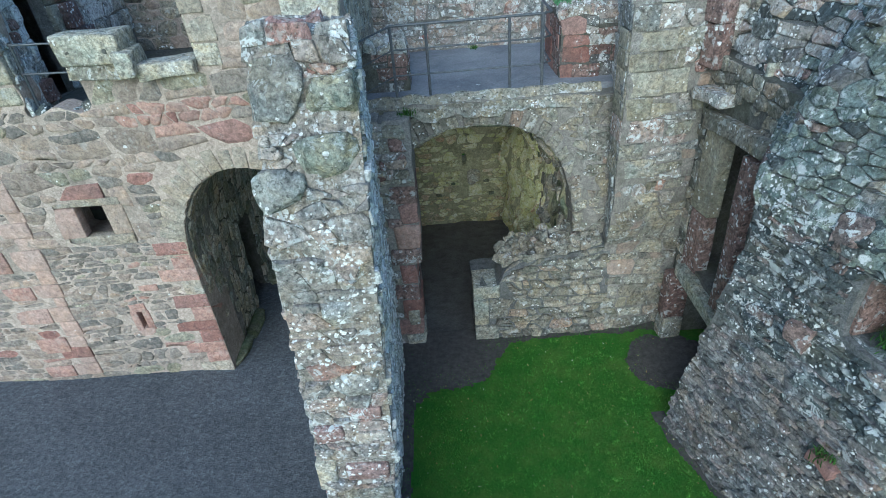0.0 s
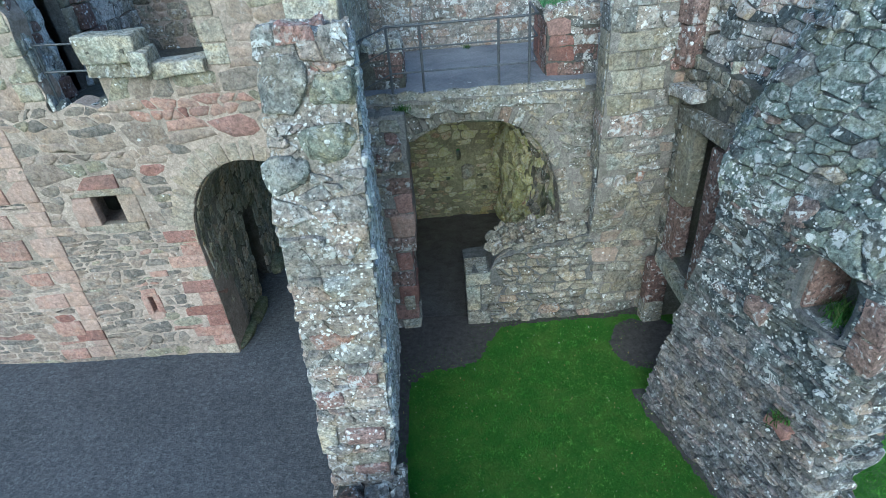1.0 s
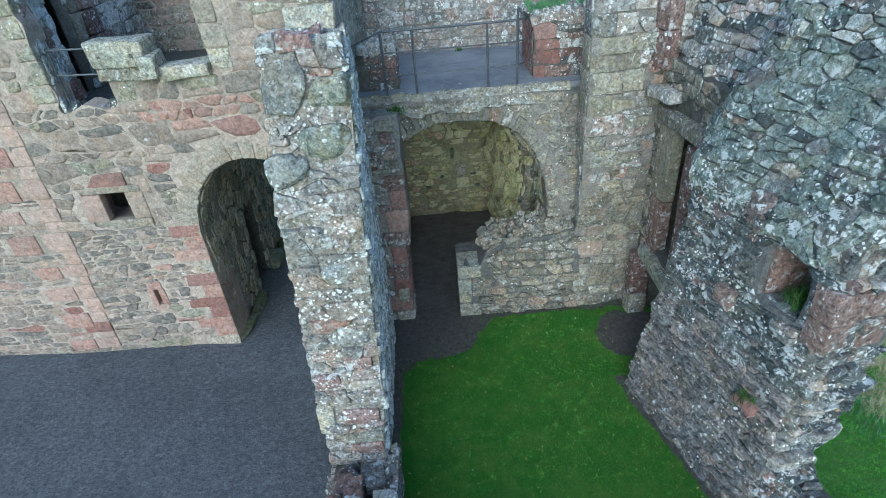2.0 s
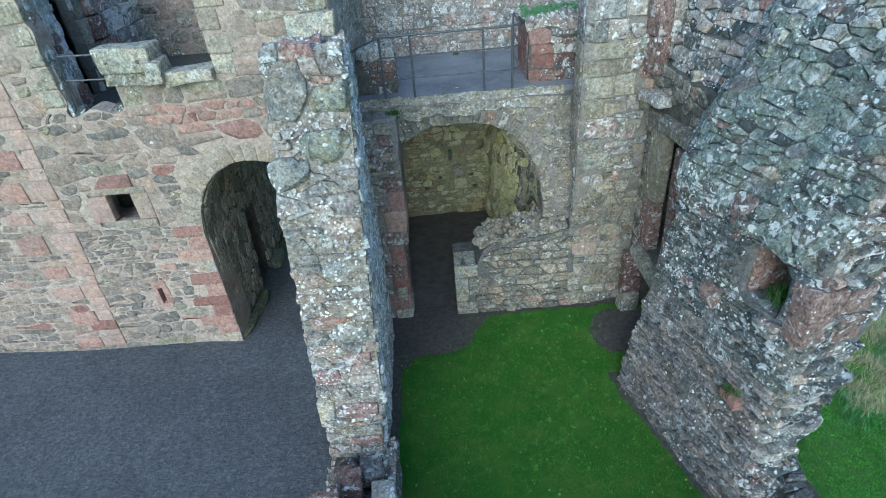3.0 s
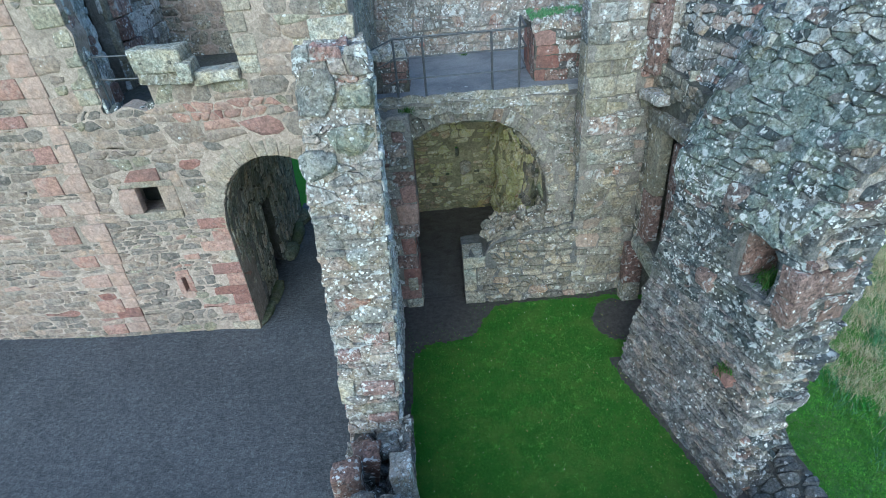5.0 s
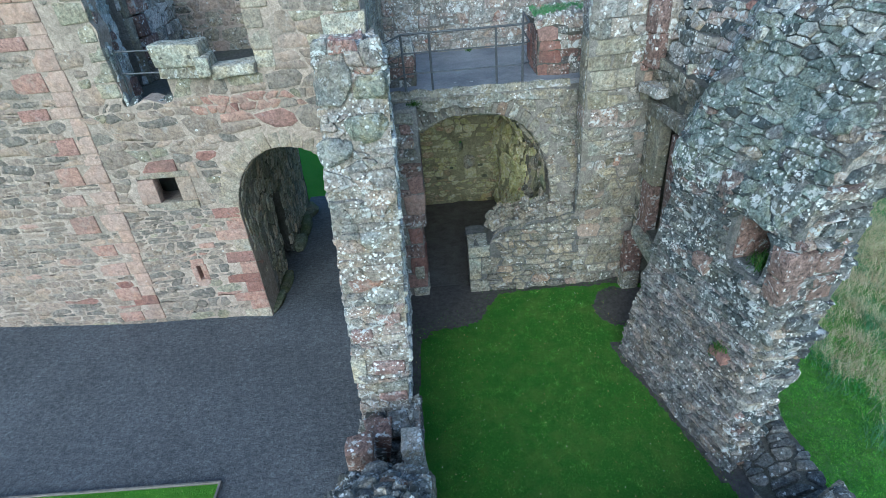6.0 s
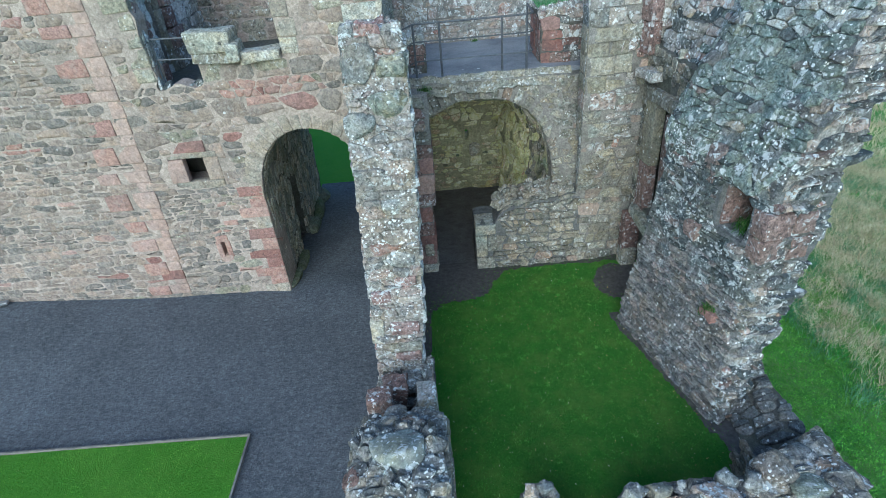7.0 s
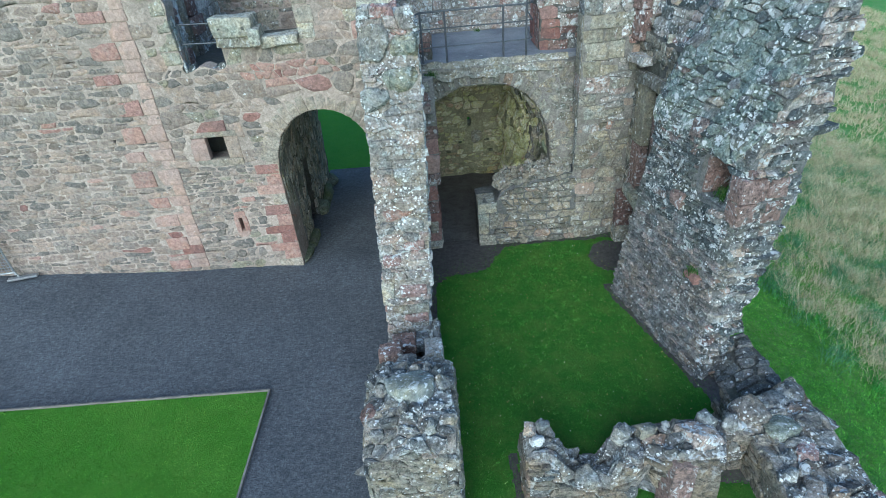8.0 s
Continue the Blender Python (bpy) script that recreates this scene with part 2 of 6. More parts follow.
M_WHIN = stone("grey whinstone", [(0.0, (0.165, 0.15, 0.138)), (0.4, (0.21, 0.188, 0.17)), (0.75, (0.255, 0.225, 0.2)), (1.0, (0.3, 0.26, 0.23))], 0.3, 0.03, grain=0.3, smear=(0.4, 0.335, 0.28), smeared=0.5, speck=0.05, patches=0.4, deep=0.02, tint=0.2, mottle=0.7, pit=0.2)
M_ROSE = stone("rose red sandstone", [(0.0, (0.33, 0.2, 0.168)), (0.5, (0.375, 0.24, 0.2)), (1.0, (0.42, 0.29, 0.245))], 0.25, 0.0, grain=0.25, deep=0.014, smear=(0.44, 0.345, 0.29), smeared=0.5, speck=0.04, patches=0.4, tint=0.2, mottle=0.6, pit=0.2)
M_GREEN = stone("mossy damp footing stone", [(0.0, (0.13, 0.14, 0.1)), (1.0, (0.22, 0.225, 0.17))], 0.2, 0.6, speck=0.02, patches=0.2, deep=0.05, moss_colour=(0.1, 0.14, 0.05))
M_LIME = mortar("pale lime mortar", (0.36, 0.295, 0.245), (0.5, 0.42, 0.355), grain=0.25)
M_EASTC = mortar("grey earthy mortar", (0.1, 0.102, 0.105), (0.22, 0.22, 0.215), 0.1, 0.04)
M_CORE = mortar("weathered grey mortar", (0.2, 0.19, 0.175), (0.36, 0.335, 0.3), 0.12, 0.035)
M_WASTE = stone("broken wall core", [(0.0, (0.3, 0.27, 0.24)), (1.0, (0.3, 0.27, 0.24))], 0.9, 0.08, smear=(0.42, 0.38, 0.34), speck=0.3, patches=1.0, deep=0.06)
# Serves as dark joints, and as shade painted into recesses and interiors.
M_CORED = mortar("dark mortar and recess shade", (0.07, 0.07, 0.065), (0.16, 0.155, 0.14), 0.2)
M_MOSSM = mortar("mossy mortar", (0.3, 0.285, 0.16), (0.52, 0.49, 0.32), 0.2)

M_GRAVEL, nt, b = fresh("dark grey gravel", 0.95)
v = node(nt, "ShaderNodeTexVoronoi", Scale=42.0)
nt.links.new(position(nt), v.inputs["Vector"])
scuff = noise_of(nt, 15.0, 4, 0.6, (0.85, 1.15, 1.0), 0.3)
col = ramp(nt, v.outputs["Color"], [(0.1, (0.082, 0.087, 0.097)), (0.6, (0.103, 0.109, 0.12)), (1.0, (0.15, 0.157, 0.168))])
col = mix(nt, 0.16, col, ramp(nt, noise_of(nt, 0.8, 5, 0.6, distort=0.6), grey(0.3, 0.7)), "OVERLAY")
col = mix(nt, 0.32, col, ramp(nt, scuff, grey(0.36, 0.62, 0.15, 0.8)), "OVERLAY")
col = mix(nt, times(nt, dots(nt, 13, 0.3, 0.3), 0.5), col, (0.05, 0.052, 0.058))
col = mix(nt, times(nt, dots(nt, 8, 0.14, 0.28), 0.5), col, (0.05, 0.052, 0.058))
col = mix(nt, dots(nt, 8, 0.03, 0.13), col, (0.34, 0.34, 0.34))
nt.links.new(col, b.inputs["Base Color"])
bump(nt, b, mix(nt, 0.15, scuff, v.outputs["Distance"]), 0.8, 0.03)

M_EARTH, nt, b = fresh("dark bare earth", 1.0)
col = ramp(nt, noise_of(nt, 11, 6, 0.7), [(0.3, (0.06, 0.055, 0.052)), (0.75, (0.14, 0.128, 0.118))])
nt.links.new(col, b.inputs["Base Color"])
bump(nt, b, noise_of(nt, 30, 5, 0.7), 0.8, 0.02)


M_DUST, nt, b = fresh("trodden dusty earth", 1.0)
col = ramp(nt, noise_of(nt, 4, 6, 0.7), [(0.3, (0.1, 0.094, 0.088)), (0.7, (0.19, 0.18, 0.165))])
nt.links.new(mix(nt, 0.4, col, ramp(nt, noise_of(nt, 40, 4, 0.7), grey(0.3, 0.7)), "OVERLAY"), b.inputs["Base Color"])
bump(nt, b, noise_of(nt, 20, 5, 0.7), 0.6, 0.02)


def turf(name, dark, light, dry, amount):
    m, nt, b = fresh(name, 0.95)
    col = ramp(nt, noise_of(nt, 30, 6, 0.8), [(0.33, dark), (0.66, light)])
    col = mix(nt, times(nt, ramp(nt, noise_of(nt, 1.6, 6, 0.75), grey(0.44, 0.68)), amount), col, dry)
    nt.links.new(col, b.inputs["Base Color"])
    bump(nt, b, noise_of(nt, 45, 5, 0.75), 1.0, 0.05)
    return m


def blade_mat(name, stops, patch, amount, start=0.46):
    m, nt, b = fresh(name, 0.9)
    b.inputs["Specular IOR Level"].default_value = 0.08
    col = ramp(nt, piece_random(nt), stops)
    col = mix(nt, times(nt, ramp(nt, noise_of(nt, 1.0, 6, 0.75), grey(start, start + 0.16)), amount), col, patch)
    col = mix(nt, 0.6, col, ramp(nt, noise_of(nt, 4.5, 6, 0.8), grey(0.34, 0.66, 0.12, 0.85)), "OVERLAY")
    col = mix(nt, 0.5, col, ramp(nt, noise_of(nt, 14, 4, 0.7), grey(0.38, 0.62, 0.2, 0.8)), "OVERLAY")
    nt.links.new(col, b.inputs["Base Color"])
    return m


# Court turf and blades are the darker set: wall shade is in their colour.
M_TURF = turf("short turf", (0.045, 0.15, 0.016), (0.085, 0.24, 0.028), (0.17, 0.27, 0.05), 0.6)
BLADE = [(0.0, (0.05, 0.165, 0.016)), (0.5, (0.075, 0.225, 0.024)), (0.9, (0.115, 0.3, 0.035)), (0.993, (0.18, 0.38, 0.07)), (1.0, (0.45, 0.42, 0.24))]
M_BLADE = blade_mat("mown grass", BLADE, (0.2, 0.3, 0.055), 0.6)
# Lit copy of the court blades: the yard's stronger light is in the colour.
M_YARD = blade_mat("mown grass, lit tone", [(p, (0.05 + 1.0 * c[0], 0.15 + 0.75 * c[1], 0.008 + 0.9 * c[2])) for p, c in BLADE], (0.27, 0.44, 0.07), 0.5)
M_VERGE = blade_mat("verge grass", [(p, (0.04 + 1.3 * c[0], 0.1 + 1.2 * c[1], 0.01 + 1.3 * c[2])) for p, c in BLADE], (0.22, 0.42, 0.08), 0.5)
# Two brighter turfs carry the open light of yard and far lawn.
M_TURFY = turf("mown turf, lit tone", (0.085, 0.25, 0.018), (0.15, 0.36, 0.035), (0.2, 0.38, 0.05), 0.5)
M_TURFS = turf("turf painted sunlit", (0.07, 0.2, 0.012), (0.13, 0.36, 0.025), (0.17, 0.35, 0.03), 0.4)
M_FIELD = turf("rough pasture", (0.09, 0.26, 0.045), (0.17, 0.38, 0.085), (0.4, 0.44, 0.2), 0.4)
M_LONG = blade_mat("long rough grass", [(0.0, (0.07, 0.2, 0.085)), (0.5, (0.13, 0.29, 0.13)), (1.0, (0.27, 0.38, 0.19))], (0.14, 0.32, 0.15), 0.6, 0.4)
M_TUFT = blade_mat("light green tufts", [(0.0, (0.08, 0.24, 0.025)), (0.8, (0.15, 0.36, 0.05)), (1.0, (0.3, 0.44, 0.13))], (0.16, 0.36, 0.05), 0.4)
M_LUSH = blade_mat("lush green grass", [(0.0, (0.06, 0.24, 0.03)), (0.6, (0.12, 0.38, 0.06)), (1.0, (0.22, 0.48, 0.11))], (0.12, 0.36, 0.06), 0.5, 0.4)
M_STRAW = blade_mat("straw coloured rough grass", [(0.0, (0.3, 0.36, 0.15)), (0.4, (0.5, 0.47, 0.25)), (0.8, (0.68, 0.6, 0.38)), (1.0, (0.42, 0.33, 0.22))], (0.7, 0.64, 0.42), 0.6, 0.42)
M_LEAF = blade_mat("wall plant leaf", [(0.0, (0.03, 0.08, 0.015)), (0.7, (0.075, 0.16, 0.035)), (1.0, (0.16, 0.2, 0.07))], (0.09, 0.16, 0.04), 0.4)

M_IRON, nt, b = fresh("grey painted iron", 0.5, 0.3)
nt.links.new(ramp(nt, noise_of(nt, 25, 4), [(0.3, (0.08, 0.088, 0.098)), (0.7, (0.15, 0.158, 0.168))]), b.inputs["Base Color"])
M_ZINC, nt, b = fresh("galvanised steel", 0.45, 0.7)
nt.links.new(ramp(nt, noise_of(nt, 20, 3), [(0.3, (0.3, 0.31, 0.33)), (0.7, (0.45, 0.46, 0.47))]), b.inputs["Base Color"])
M_WOOD, nt, b = fresh("weathered edging board", 0.85)
nt.links.new(ramp(nt, noise_of(nt, 6, 5, 0.7, (1, 1, 20)), [(0.3, (0.12, 0.11, 0.1)), (0.7, (0.3, 0.28, 0.25))]), b.inputs["Base Color"])

# ---- building tools ----
RNG = random.Random(7)


def obj(name, verts, faces, material, parent=None, label="", smooth=True):
    me = bpy.data.meshes.new(name)
    me.from_pydata([tuple(p) for p in verts], [], faces)
    me.materials.append(material)
    if smooth:
        me.polygons.foreach_set("use_smooth", [True] * len(me.polygons))
    me.update()
    ob = new(name, me)
    ob.parent = parent
    if label:
        ob["label"] = label
    return ob


def part(name, bm, material, parent, label=""):
    me = bpy.data.meshes.new(name)
    bm.to_mesh(me)
    bm.free()
    me.materials.append(material)
    ob = new(name, me)
    ob.parent = parent
    if label:
        ob["label"] = label
    return ob


def nz(x, y, z=0.0, s=1.0):
    return noise.noise(Vector((x * s, y * s, z * s)))


def box2(u, v, u0, u1, v0, v1):
    return min(u - u0, u1 - u, v - v0, v1 - v)


def lerp_rows(rows, x):
    """Straight lines between rows of (x, y)."""
    if x <= rows[0][0]:
        return rows[0][1]
    for (a, p), (c, q) in zip(rows, rows[1:]):
        if x <= c:
            return p + (q - p) * (x - a) / (c - a)
    return rows[-1][1]


def slope_of(sdf, u, v, e=0.01):
    return (sdf(u + e, v) - sdf(u - e, v)) / (2 * e), (sdf(u, v + e) - sdf(u, v - e)) / (2 * e)


def onto(sdf, u, v, limit):
    """Moves (u, v) onto the outline sdf = 0, by at most limit."""
    for _ in range(2):
        d = sdf(u, v)
        gu, gv = slope_of(sdf, u, v)
        g = gu * gu + gv * gv
        if g < 0.05:
            break
        k = max(-limit, min(limit, d / g))
        u, v = u - gu * k, v - gv * k
    return u, v


def core(name, P, sdf, u0, u1, v0, v1, step, back, material, parent=None, wave=0.02):
    """A wall's body: the part of the face P(u, v) where sdf > 0, with its thickness 'back' (a vector, or a function of u, v)."""
    nu, nv = max(1, round((u1 - u0) / step)), max(1, round((v1 - v0) / step))
    du, dv = (u1 - u0) / nu, (v1 - v0) / nv
    inside = [[sdf(u0 + (i + 0.5) * du, v0 + (j + 0.5) * dv) > 0 for j in range(nv)] for i in range(nu)]

    def has(i, j):
        return 0 <= i < nu and 0 <= j < nv and inside[i][j]
    verts, faces, index = [], [], {}

    def corner(i, j, rear):
        key = (i, j, rear)
        if key not in index:
            u, v = u0 + i * du, v0 + j * dv
            if not all(has(i - a, j - c) for a in (0, 1) for c in (0, 1)) and 0 < i < nu and 0 < j < nv:
                u, v = onto(sdf, u, v, 0.7 * step)
            p = Vector(P(u, v))
            if rear:
                p = p + Vector(back(u, v) if callable(back) else back)
            elif wave:
                p = p + wave * Vector((nz(*p, s=4.0), nz(p.y, p.z, p.x, 4.0), nz(p.z, p.x, p.y, 4.0)))
            index[key] = len(verts)
            verts.append(p)
        return index[key]
    for i in range(nu):
        for j in range(nv):
            if not inside[i][j]:
                continue
            q = [(i, j), (i + 1, j), (i + 1, j + 1), (i, j + 1)]
            faces.append([corner(*c, 0) for c in q])
            faces.append([corner(*c, 1) for c in reversed(q)])
            for (a, c), (x, y) in zip(((0, -1), (1, 0), (0, 1), (-1, 0)), ((0, 1), (1, 2), (2, 3), (3, 0))):
                if not has(i + a, j + c):
                    faces.append([corner(*q[y], 0), corner(*q[x], 0), corner(*q[x], 1), corner(*q[y], 1)])
    return obj(name, verts, faces, material, parent, smooth=False)


def cells(u0, u1, v0, v1, h, asp, rng, split=0.2, squash=1.75, tilt=0.0):
    """Cells of uneven courses: outlines round seeds that lie in rows."""
    seeds = []
    v = v0
    while v < v1 + h[1]:
        rh = rng.uniform(*h)
        u = u0 - rng.random() * rh * asp
        while u < u1 + rh * asp:
            w = rh * asp * rng.uniform(0.5, 1.6)
            cu, cv = u + w / 2, v + rh / 2 + tilt * (u - u0)
            if rng.random() < split:
                seeds.append((cu + rng.uniform(-0.2, 0.2) * w, cv - rh * 0.27))
                seeds.append((cu + rng.uniform(-0.2, 0.2) * w, cv + rh * 0.27))
            else:
                seeds.append((cu + rng.uniform(-0.12, 0.12) * w, cv + rng.uniform(-0.14, 0.14) * rh))
            u += w
        v += rh
    size = 1.5 * h[1] * asp
    bins = {}
    for s in seeds:
        bins.setdefault((int(s[0] // size), int(s[1] // size)), []).append(s)
    out = []
    for s in seeds:
        a, c = int(s[0] // size), int(s[1] // size)
        near = [q for i in (-1, 0, 1) for j in (-1, 0, 1) for q in bins.get((a + i, c + j), ()) if q is not s]
        near.sort(key=lambda q: (q[0] - s[0]) ** 2 + ((q[1] - s[1]) * squash) ** 2)
        r = size
        poly = [(-r, -r), (r, -r), (r, r), (-r, r)]
        for q in near[:22]:
            dx, dy = q[0] - s[0], (q[1] - s[1]) * squash
            lim = (dx * dx + dy * dy) / 2
            res = []
            for k in range(len(poly)):
                p0, p1 = poly[k - 1], poly[k]
                d0, d1 = p0[0] * dx + p0[1] * dy - lim, p1[0] * dx + p1[1] * dy - lim
                if (d0 < 0) != (d1 < 0):
                    f = d0 / (d0 - d1)
                    res.append((p0[0] + f * (p1[0] - p0[0]), p0[1] + f * (p1[1] - p0[1])))
                if d1 < 0:
                    res.append(p1)
            poly = res
            if len(poly) < 3:
                break
        if len(poly) >= 3:
            out.append((s, [(s[0] + x, s[1] + y / squash) for x, y in poly]))
    return out


def courses(u0, u1, v0, v1, h, asp, rng, split, jit):
    """Cells of rough courses: four-sided stones of uneven length between wavy beds."""
    out = []
    v, k = v0, rng.uniform(0, 40)
    while v < v1:
        rh = rng.uniform(*h)

        def lo(u, z=v, n=k):
            return z + 0.55 * jit * nz(u, n * 3.1, 2, 1.6)

        def hi(u, z=v + rh, n=k + 1):
            return z + 0.55 * jit * nz(u, n * 3.1, 2, 1.6)
        u = u0 - rng.random() * rh * asp
        low, top = u, u
        while u < u1:
            w = rh * asp * rng.uniform(0.45, 1.7)
            tilt = rng.uniform(-jit, jit)
            a, c = u + w + tilt, u + w - tilt
            quad = [(low, lo(low)), (a, lo(a)), (c, hi(c)), (top, hi(top))]
            if rng.random() < split and rh > 1.2 * h[0]:
                f, g_ = rng.uniform(0.35, 0.65), rng.uniform(0.35, 0.65)
                p = (low + f * (top - low), quad[0][1] + f * (quad[3][1] - quad[0][1]))
                q = (a + g_ * (c - a), quad[1][1] + g_ * (quad[2][1] - quad[1][1]))
                polys = ([quad[0], quad[1], q, p], [p, q, quad[2], quad[3]])
            elif rng.random() < 0.3:
                polys = ([quad[0], quad[1], (a + rng.uniform(0, 0.3) * w * 0.2, (quad[1][1] + quad[2][1]) / 2), quad[2], (0.5 * (c + top), hi(u + w / 2) + 0.3 * jit), quad[3]],)
            else:
                polys = (quad,)
            for poly in polys:
                out.append(((sum(p[0] for p in poly) / len(poly), sum(p[1] for p in poly) / len(poly)), poly))
            low, top, u = a, c, u + w
        v += rh
        k += 1
    return out


def stone_piece(poly, P, sdf, gap, out, rng, flip, round_off=0.22, sink=0.03, dome=False, flush=False):
    """One stone on a wall face. dome: a rounded lump; flush: its edge dies softly into the pointing."""
    cu, cv = sum(p[0] for p in poly) / len(poly), sum(p[1] for p in poly) / len(poly)
    ring = []
    for p in poly:
        dx, dy = cu - p[0], cv - p[1]
        d = math.hypot(dx, dy) + 1e-6
        k = min(0.45, gap / d)
        u, v = p[0] + dx * k, p[1] + dy * k
        if sdf(u, v) < 0:
            u, v = onto(sdf, u, v, 0.4)
        ring.append((u, v))
    cut = []
    for k in range(len(ring)):
        (a, b_), (c, d) = ring[k], ring[(k + 1) % len(ring)]
        if math.hypot(c - a, d - b_) < 0.015:
            cut.append(((a + c) / 2, (b_ + d) / 2))
            continue
        j = 0.085 * math.hypot(c - a, d - b_)
        for f in (rng.uniform(0.3, 1.0) * round_off, 1 - rng.uniform(0.3, 1.0) * round_off):
            cut.append((a + f * (c - a) + rng.uniform(-j, j), b_ + f * (d - b_) + rng.uniform(-j, j)))
    while len(cut) > (12 if flush else 10):
        k = min(range(len(cut)), key=lambda i: math.hypot(cut[i][0] - cut[i - 1][0], cut[i][1] - cut[i - 1][1]))
        cut.pop(k)
    if len(cut) < 4:
        return None
    cu, cv = sum(p[0] for p in cut) / len(cut), sum(p[1] for p in cut) / len(cut)
    e = 0.01
    p0 = Vector(P(cu, cv))
    nrm = (Vector(P(cu + e, cv)) - p0).cross(Vector(P(cu, cv + e)) - p0).normalized() * flip
    h = rng.uniform(*out)
    tu, tv = rng.uniform(-0.5, 0.5) * h, rng.uniform(-0.5, 0.5) * h
    big = max(0.04, max(math.hypot(p[0] - cu, p[1] - cv) for p in cut))
    n = len(cut)
    verts, faces = [], []
    flat = ((1.0, -0.004), (rng.uniform(0.84, 0.93), 0.72 * h), (rng.uniform(0.45, 0.7), h), (0.0, h))
    for scale, rise in (flat if flush else ((1.0, -sink), (rng.uniform(0.88, 0.97), 0.5 * h), (rng.uniform(0.5, 0.85), 0.95 * h), (0.0, h)) if dome else ((1.0, -sink), (0.97, 0.6 * h), (0.85, h), (0.0, h))):
        for u, v in (cut if scale else [(cu, cv)]):
            du, dv = (u - cu) * scale, (v - cv) * scale
            lift = rise
            if rise > 0:
                lift += tu * du / big + tv * dv / big + rng.uniform(-0.14, 0.14) * (2.0 if dome else 1.0) * h
            verts.append(Vector(P(cu + du, cv + dv)) + nrm * lift)
    for r in range(2):
        for k in range(n):
            a, b_ = r * n + k, r * n + (k + 1) % n
            faces.append((a, b_, b_ + n, a + n))
    for k in range(n):
        faces.append((2 * n + k, 2 * n + (k + 1) % n, 3 * n))
    if flip < 0:
        faces = [tuple(reversed(f)) for f in faces]
    return verts, faces


PENDING = []


def rubble(parent, P, sdf, u0, u1, v0, v1, material, h=(0.11, 0.2), asp=1.6, gap=0.012, out=(0.012, 0.03), flip=1, seed=1,
           near=None, count=300, split=0.2, name="stone", tilt=0.0, round_off=0.22, margin=0.02, drop=0.0, dome=False, coursed=0.0, flush=False):
    """Faces a wall with stones of its own: those nearest to the place 'near' (u, v) are parts, the rest one joined part."""
    PENDING.append((parent, P, sdf, u0, u1, v0, v1, material, h, asp, gap, out, flip, seed, near, count, split, name, tilt, round_off, margin, drop, dome, coursed, flush))


def lay(parent, P, sdf, u0, u1, v0, v1, material, h, asp, gap, out, flip, seed, near, count, split, name, tilt, round_off, margin, drop, dome, coursed, flush):
    rng = random.Random(seed)
    made = []
    for s, poly in courses(u0, u1, v0, v1, h, asp, rng, split, coursed) if coursed else cells(u0, u1, v0, v1, h, asp, rng, split, tilt=tilt):
        if sdf(*s) < margin or not (u0 < s[0] < u1 and v0 < s[1] < v1) or rng.random() < drop:
            continue
        got = stone_piece(poly, P, sdf, gap * (rng.uniform(0.3, 2.1) if flush else rng.uniform(0.5, 1.7)), out, rng, flip, round_off, 0.03, dome, flush)
        if got:
            made.append((s, got))
    near = near or ((u0 + u1) / 2, (v0 + v1) / 2)
    made.sort(key=lambda q: (q[0][0] - near[0]) ** 2 + (q[0][1] - near[1]) ** 2)
    pick = random.Random(seed + 999)
    chosen = [material(*s, pick) if callable(material) else material for s, _ in made]
    for (s, (verts, faces)), mat in zip(made[:count], chosen):
        mid = sum(verts, Vector()) / len(verts)
        ob = obj(name, [p - mid for p in verts], faces, mat, parent, smooth=flush)
        ob.location = mid
    for mat in dict.fromkeys(chosen[count:]):
        verts, faces = [], []
        for (_, (vs, fs)), other in zip(made[count:], chosen[count:]):
            if other is mat:
                o = len(verts)
                verts += vs
                faces += [tuple(i + o for i in f) for f in fs]
        tagged(obj("stonework", verts, faces, mat, parent, smooth=flush), kind="stuff")


def block(name, size, m, material, parent=None, rng=RNG, worn=0.12, rough=0.012, label="", cuts=3):
    """A dressed or broken block of that size, its edges worn round, with its centre at the pose m."""
    hx, hy, hz = (s / 2 for s in size)
    r = 0.55 * worn * min(size)
    bm = bmesh.new()
    bmesh.ops.create_cube(bm, size=2.0)
    bmesh.ops.subdivide_edges(bm, edges=bm.edges[:], cuts=cuts, use_grid_fill=True)
    o = Vector((rng.uniform(0, 50), rng.uniform(0, 50), rng.uniform(0, 50)))
    for v in bm.verts:
        c = [a if abs(a) > 0.99 else 0.0 if abs(a) < 0.1 else math.copysign(1 - 1.25 * r / s, a) for a, s in zip(v.co, (hx, hy, hz))]
        p = Vector((c[0] * hx, c[1] * hy, c[2] * hz))
        q = Vector([max(-(s - r), min(s - r, a)) for a, s in zip(p, (hx, hy, hz))])
        d = p - q
        if d.length > r:
            p = q + d.normalized() * r
        p += noise.noise_vector(p * (2.2 / max(0.1, min(size))) * 0.5 + o) * rough * 1.6 + noise.noise_vector(p * 14 + o) * rough * 0.5
        v.co = p
    me = bpy.data.meshes.new(name)
    bm.to_mesh(me)
    bm.free()
    me.polygons.foreach_set("use_smooth", [True] * len(me.polygons))
    me.materials.append(material)
    ob = new(name, me)
    ob.matrix_world = m
    ob.parent = parent
    if label:
        ob["label"] = label
    return ob


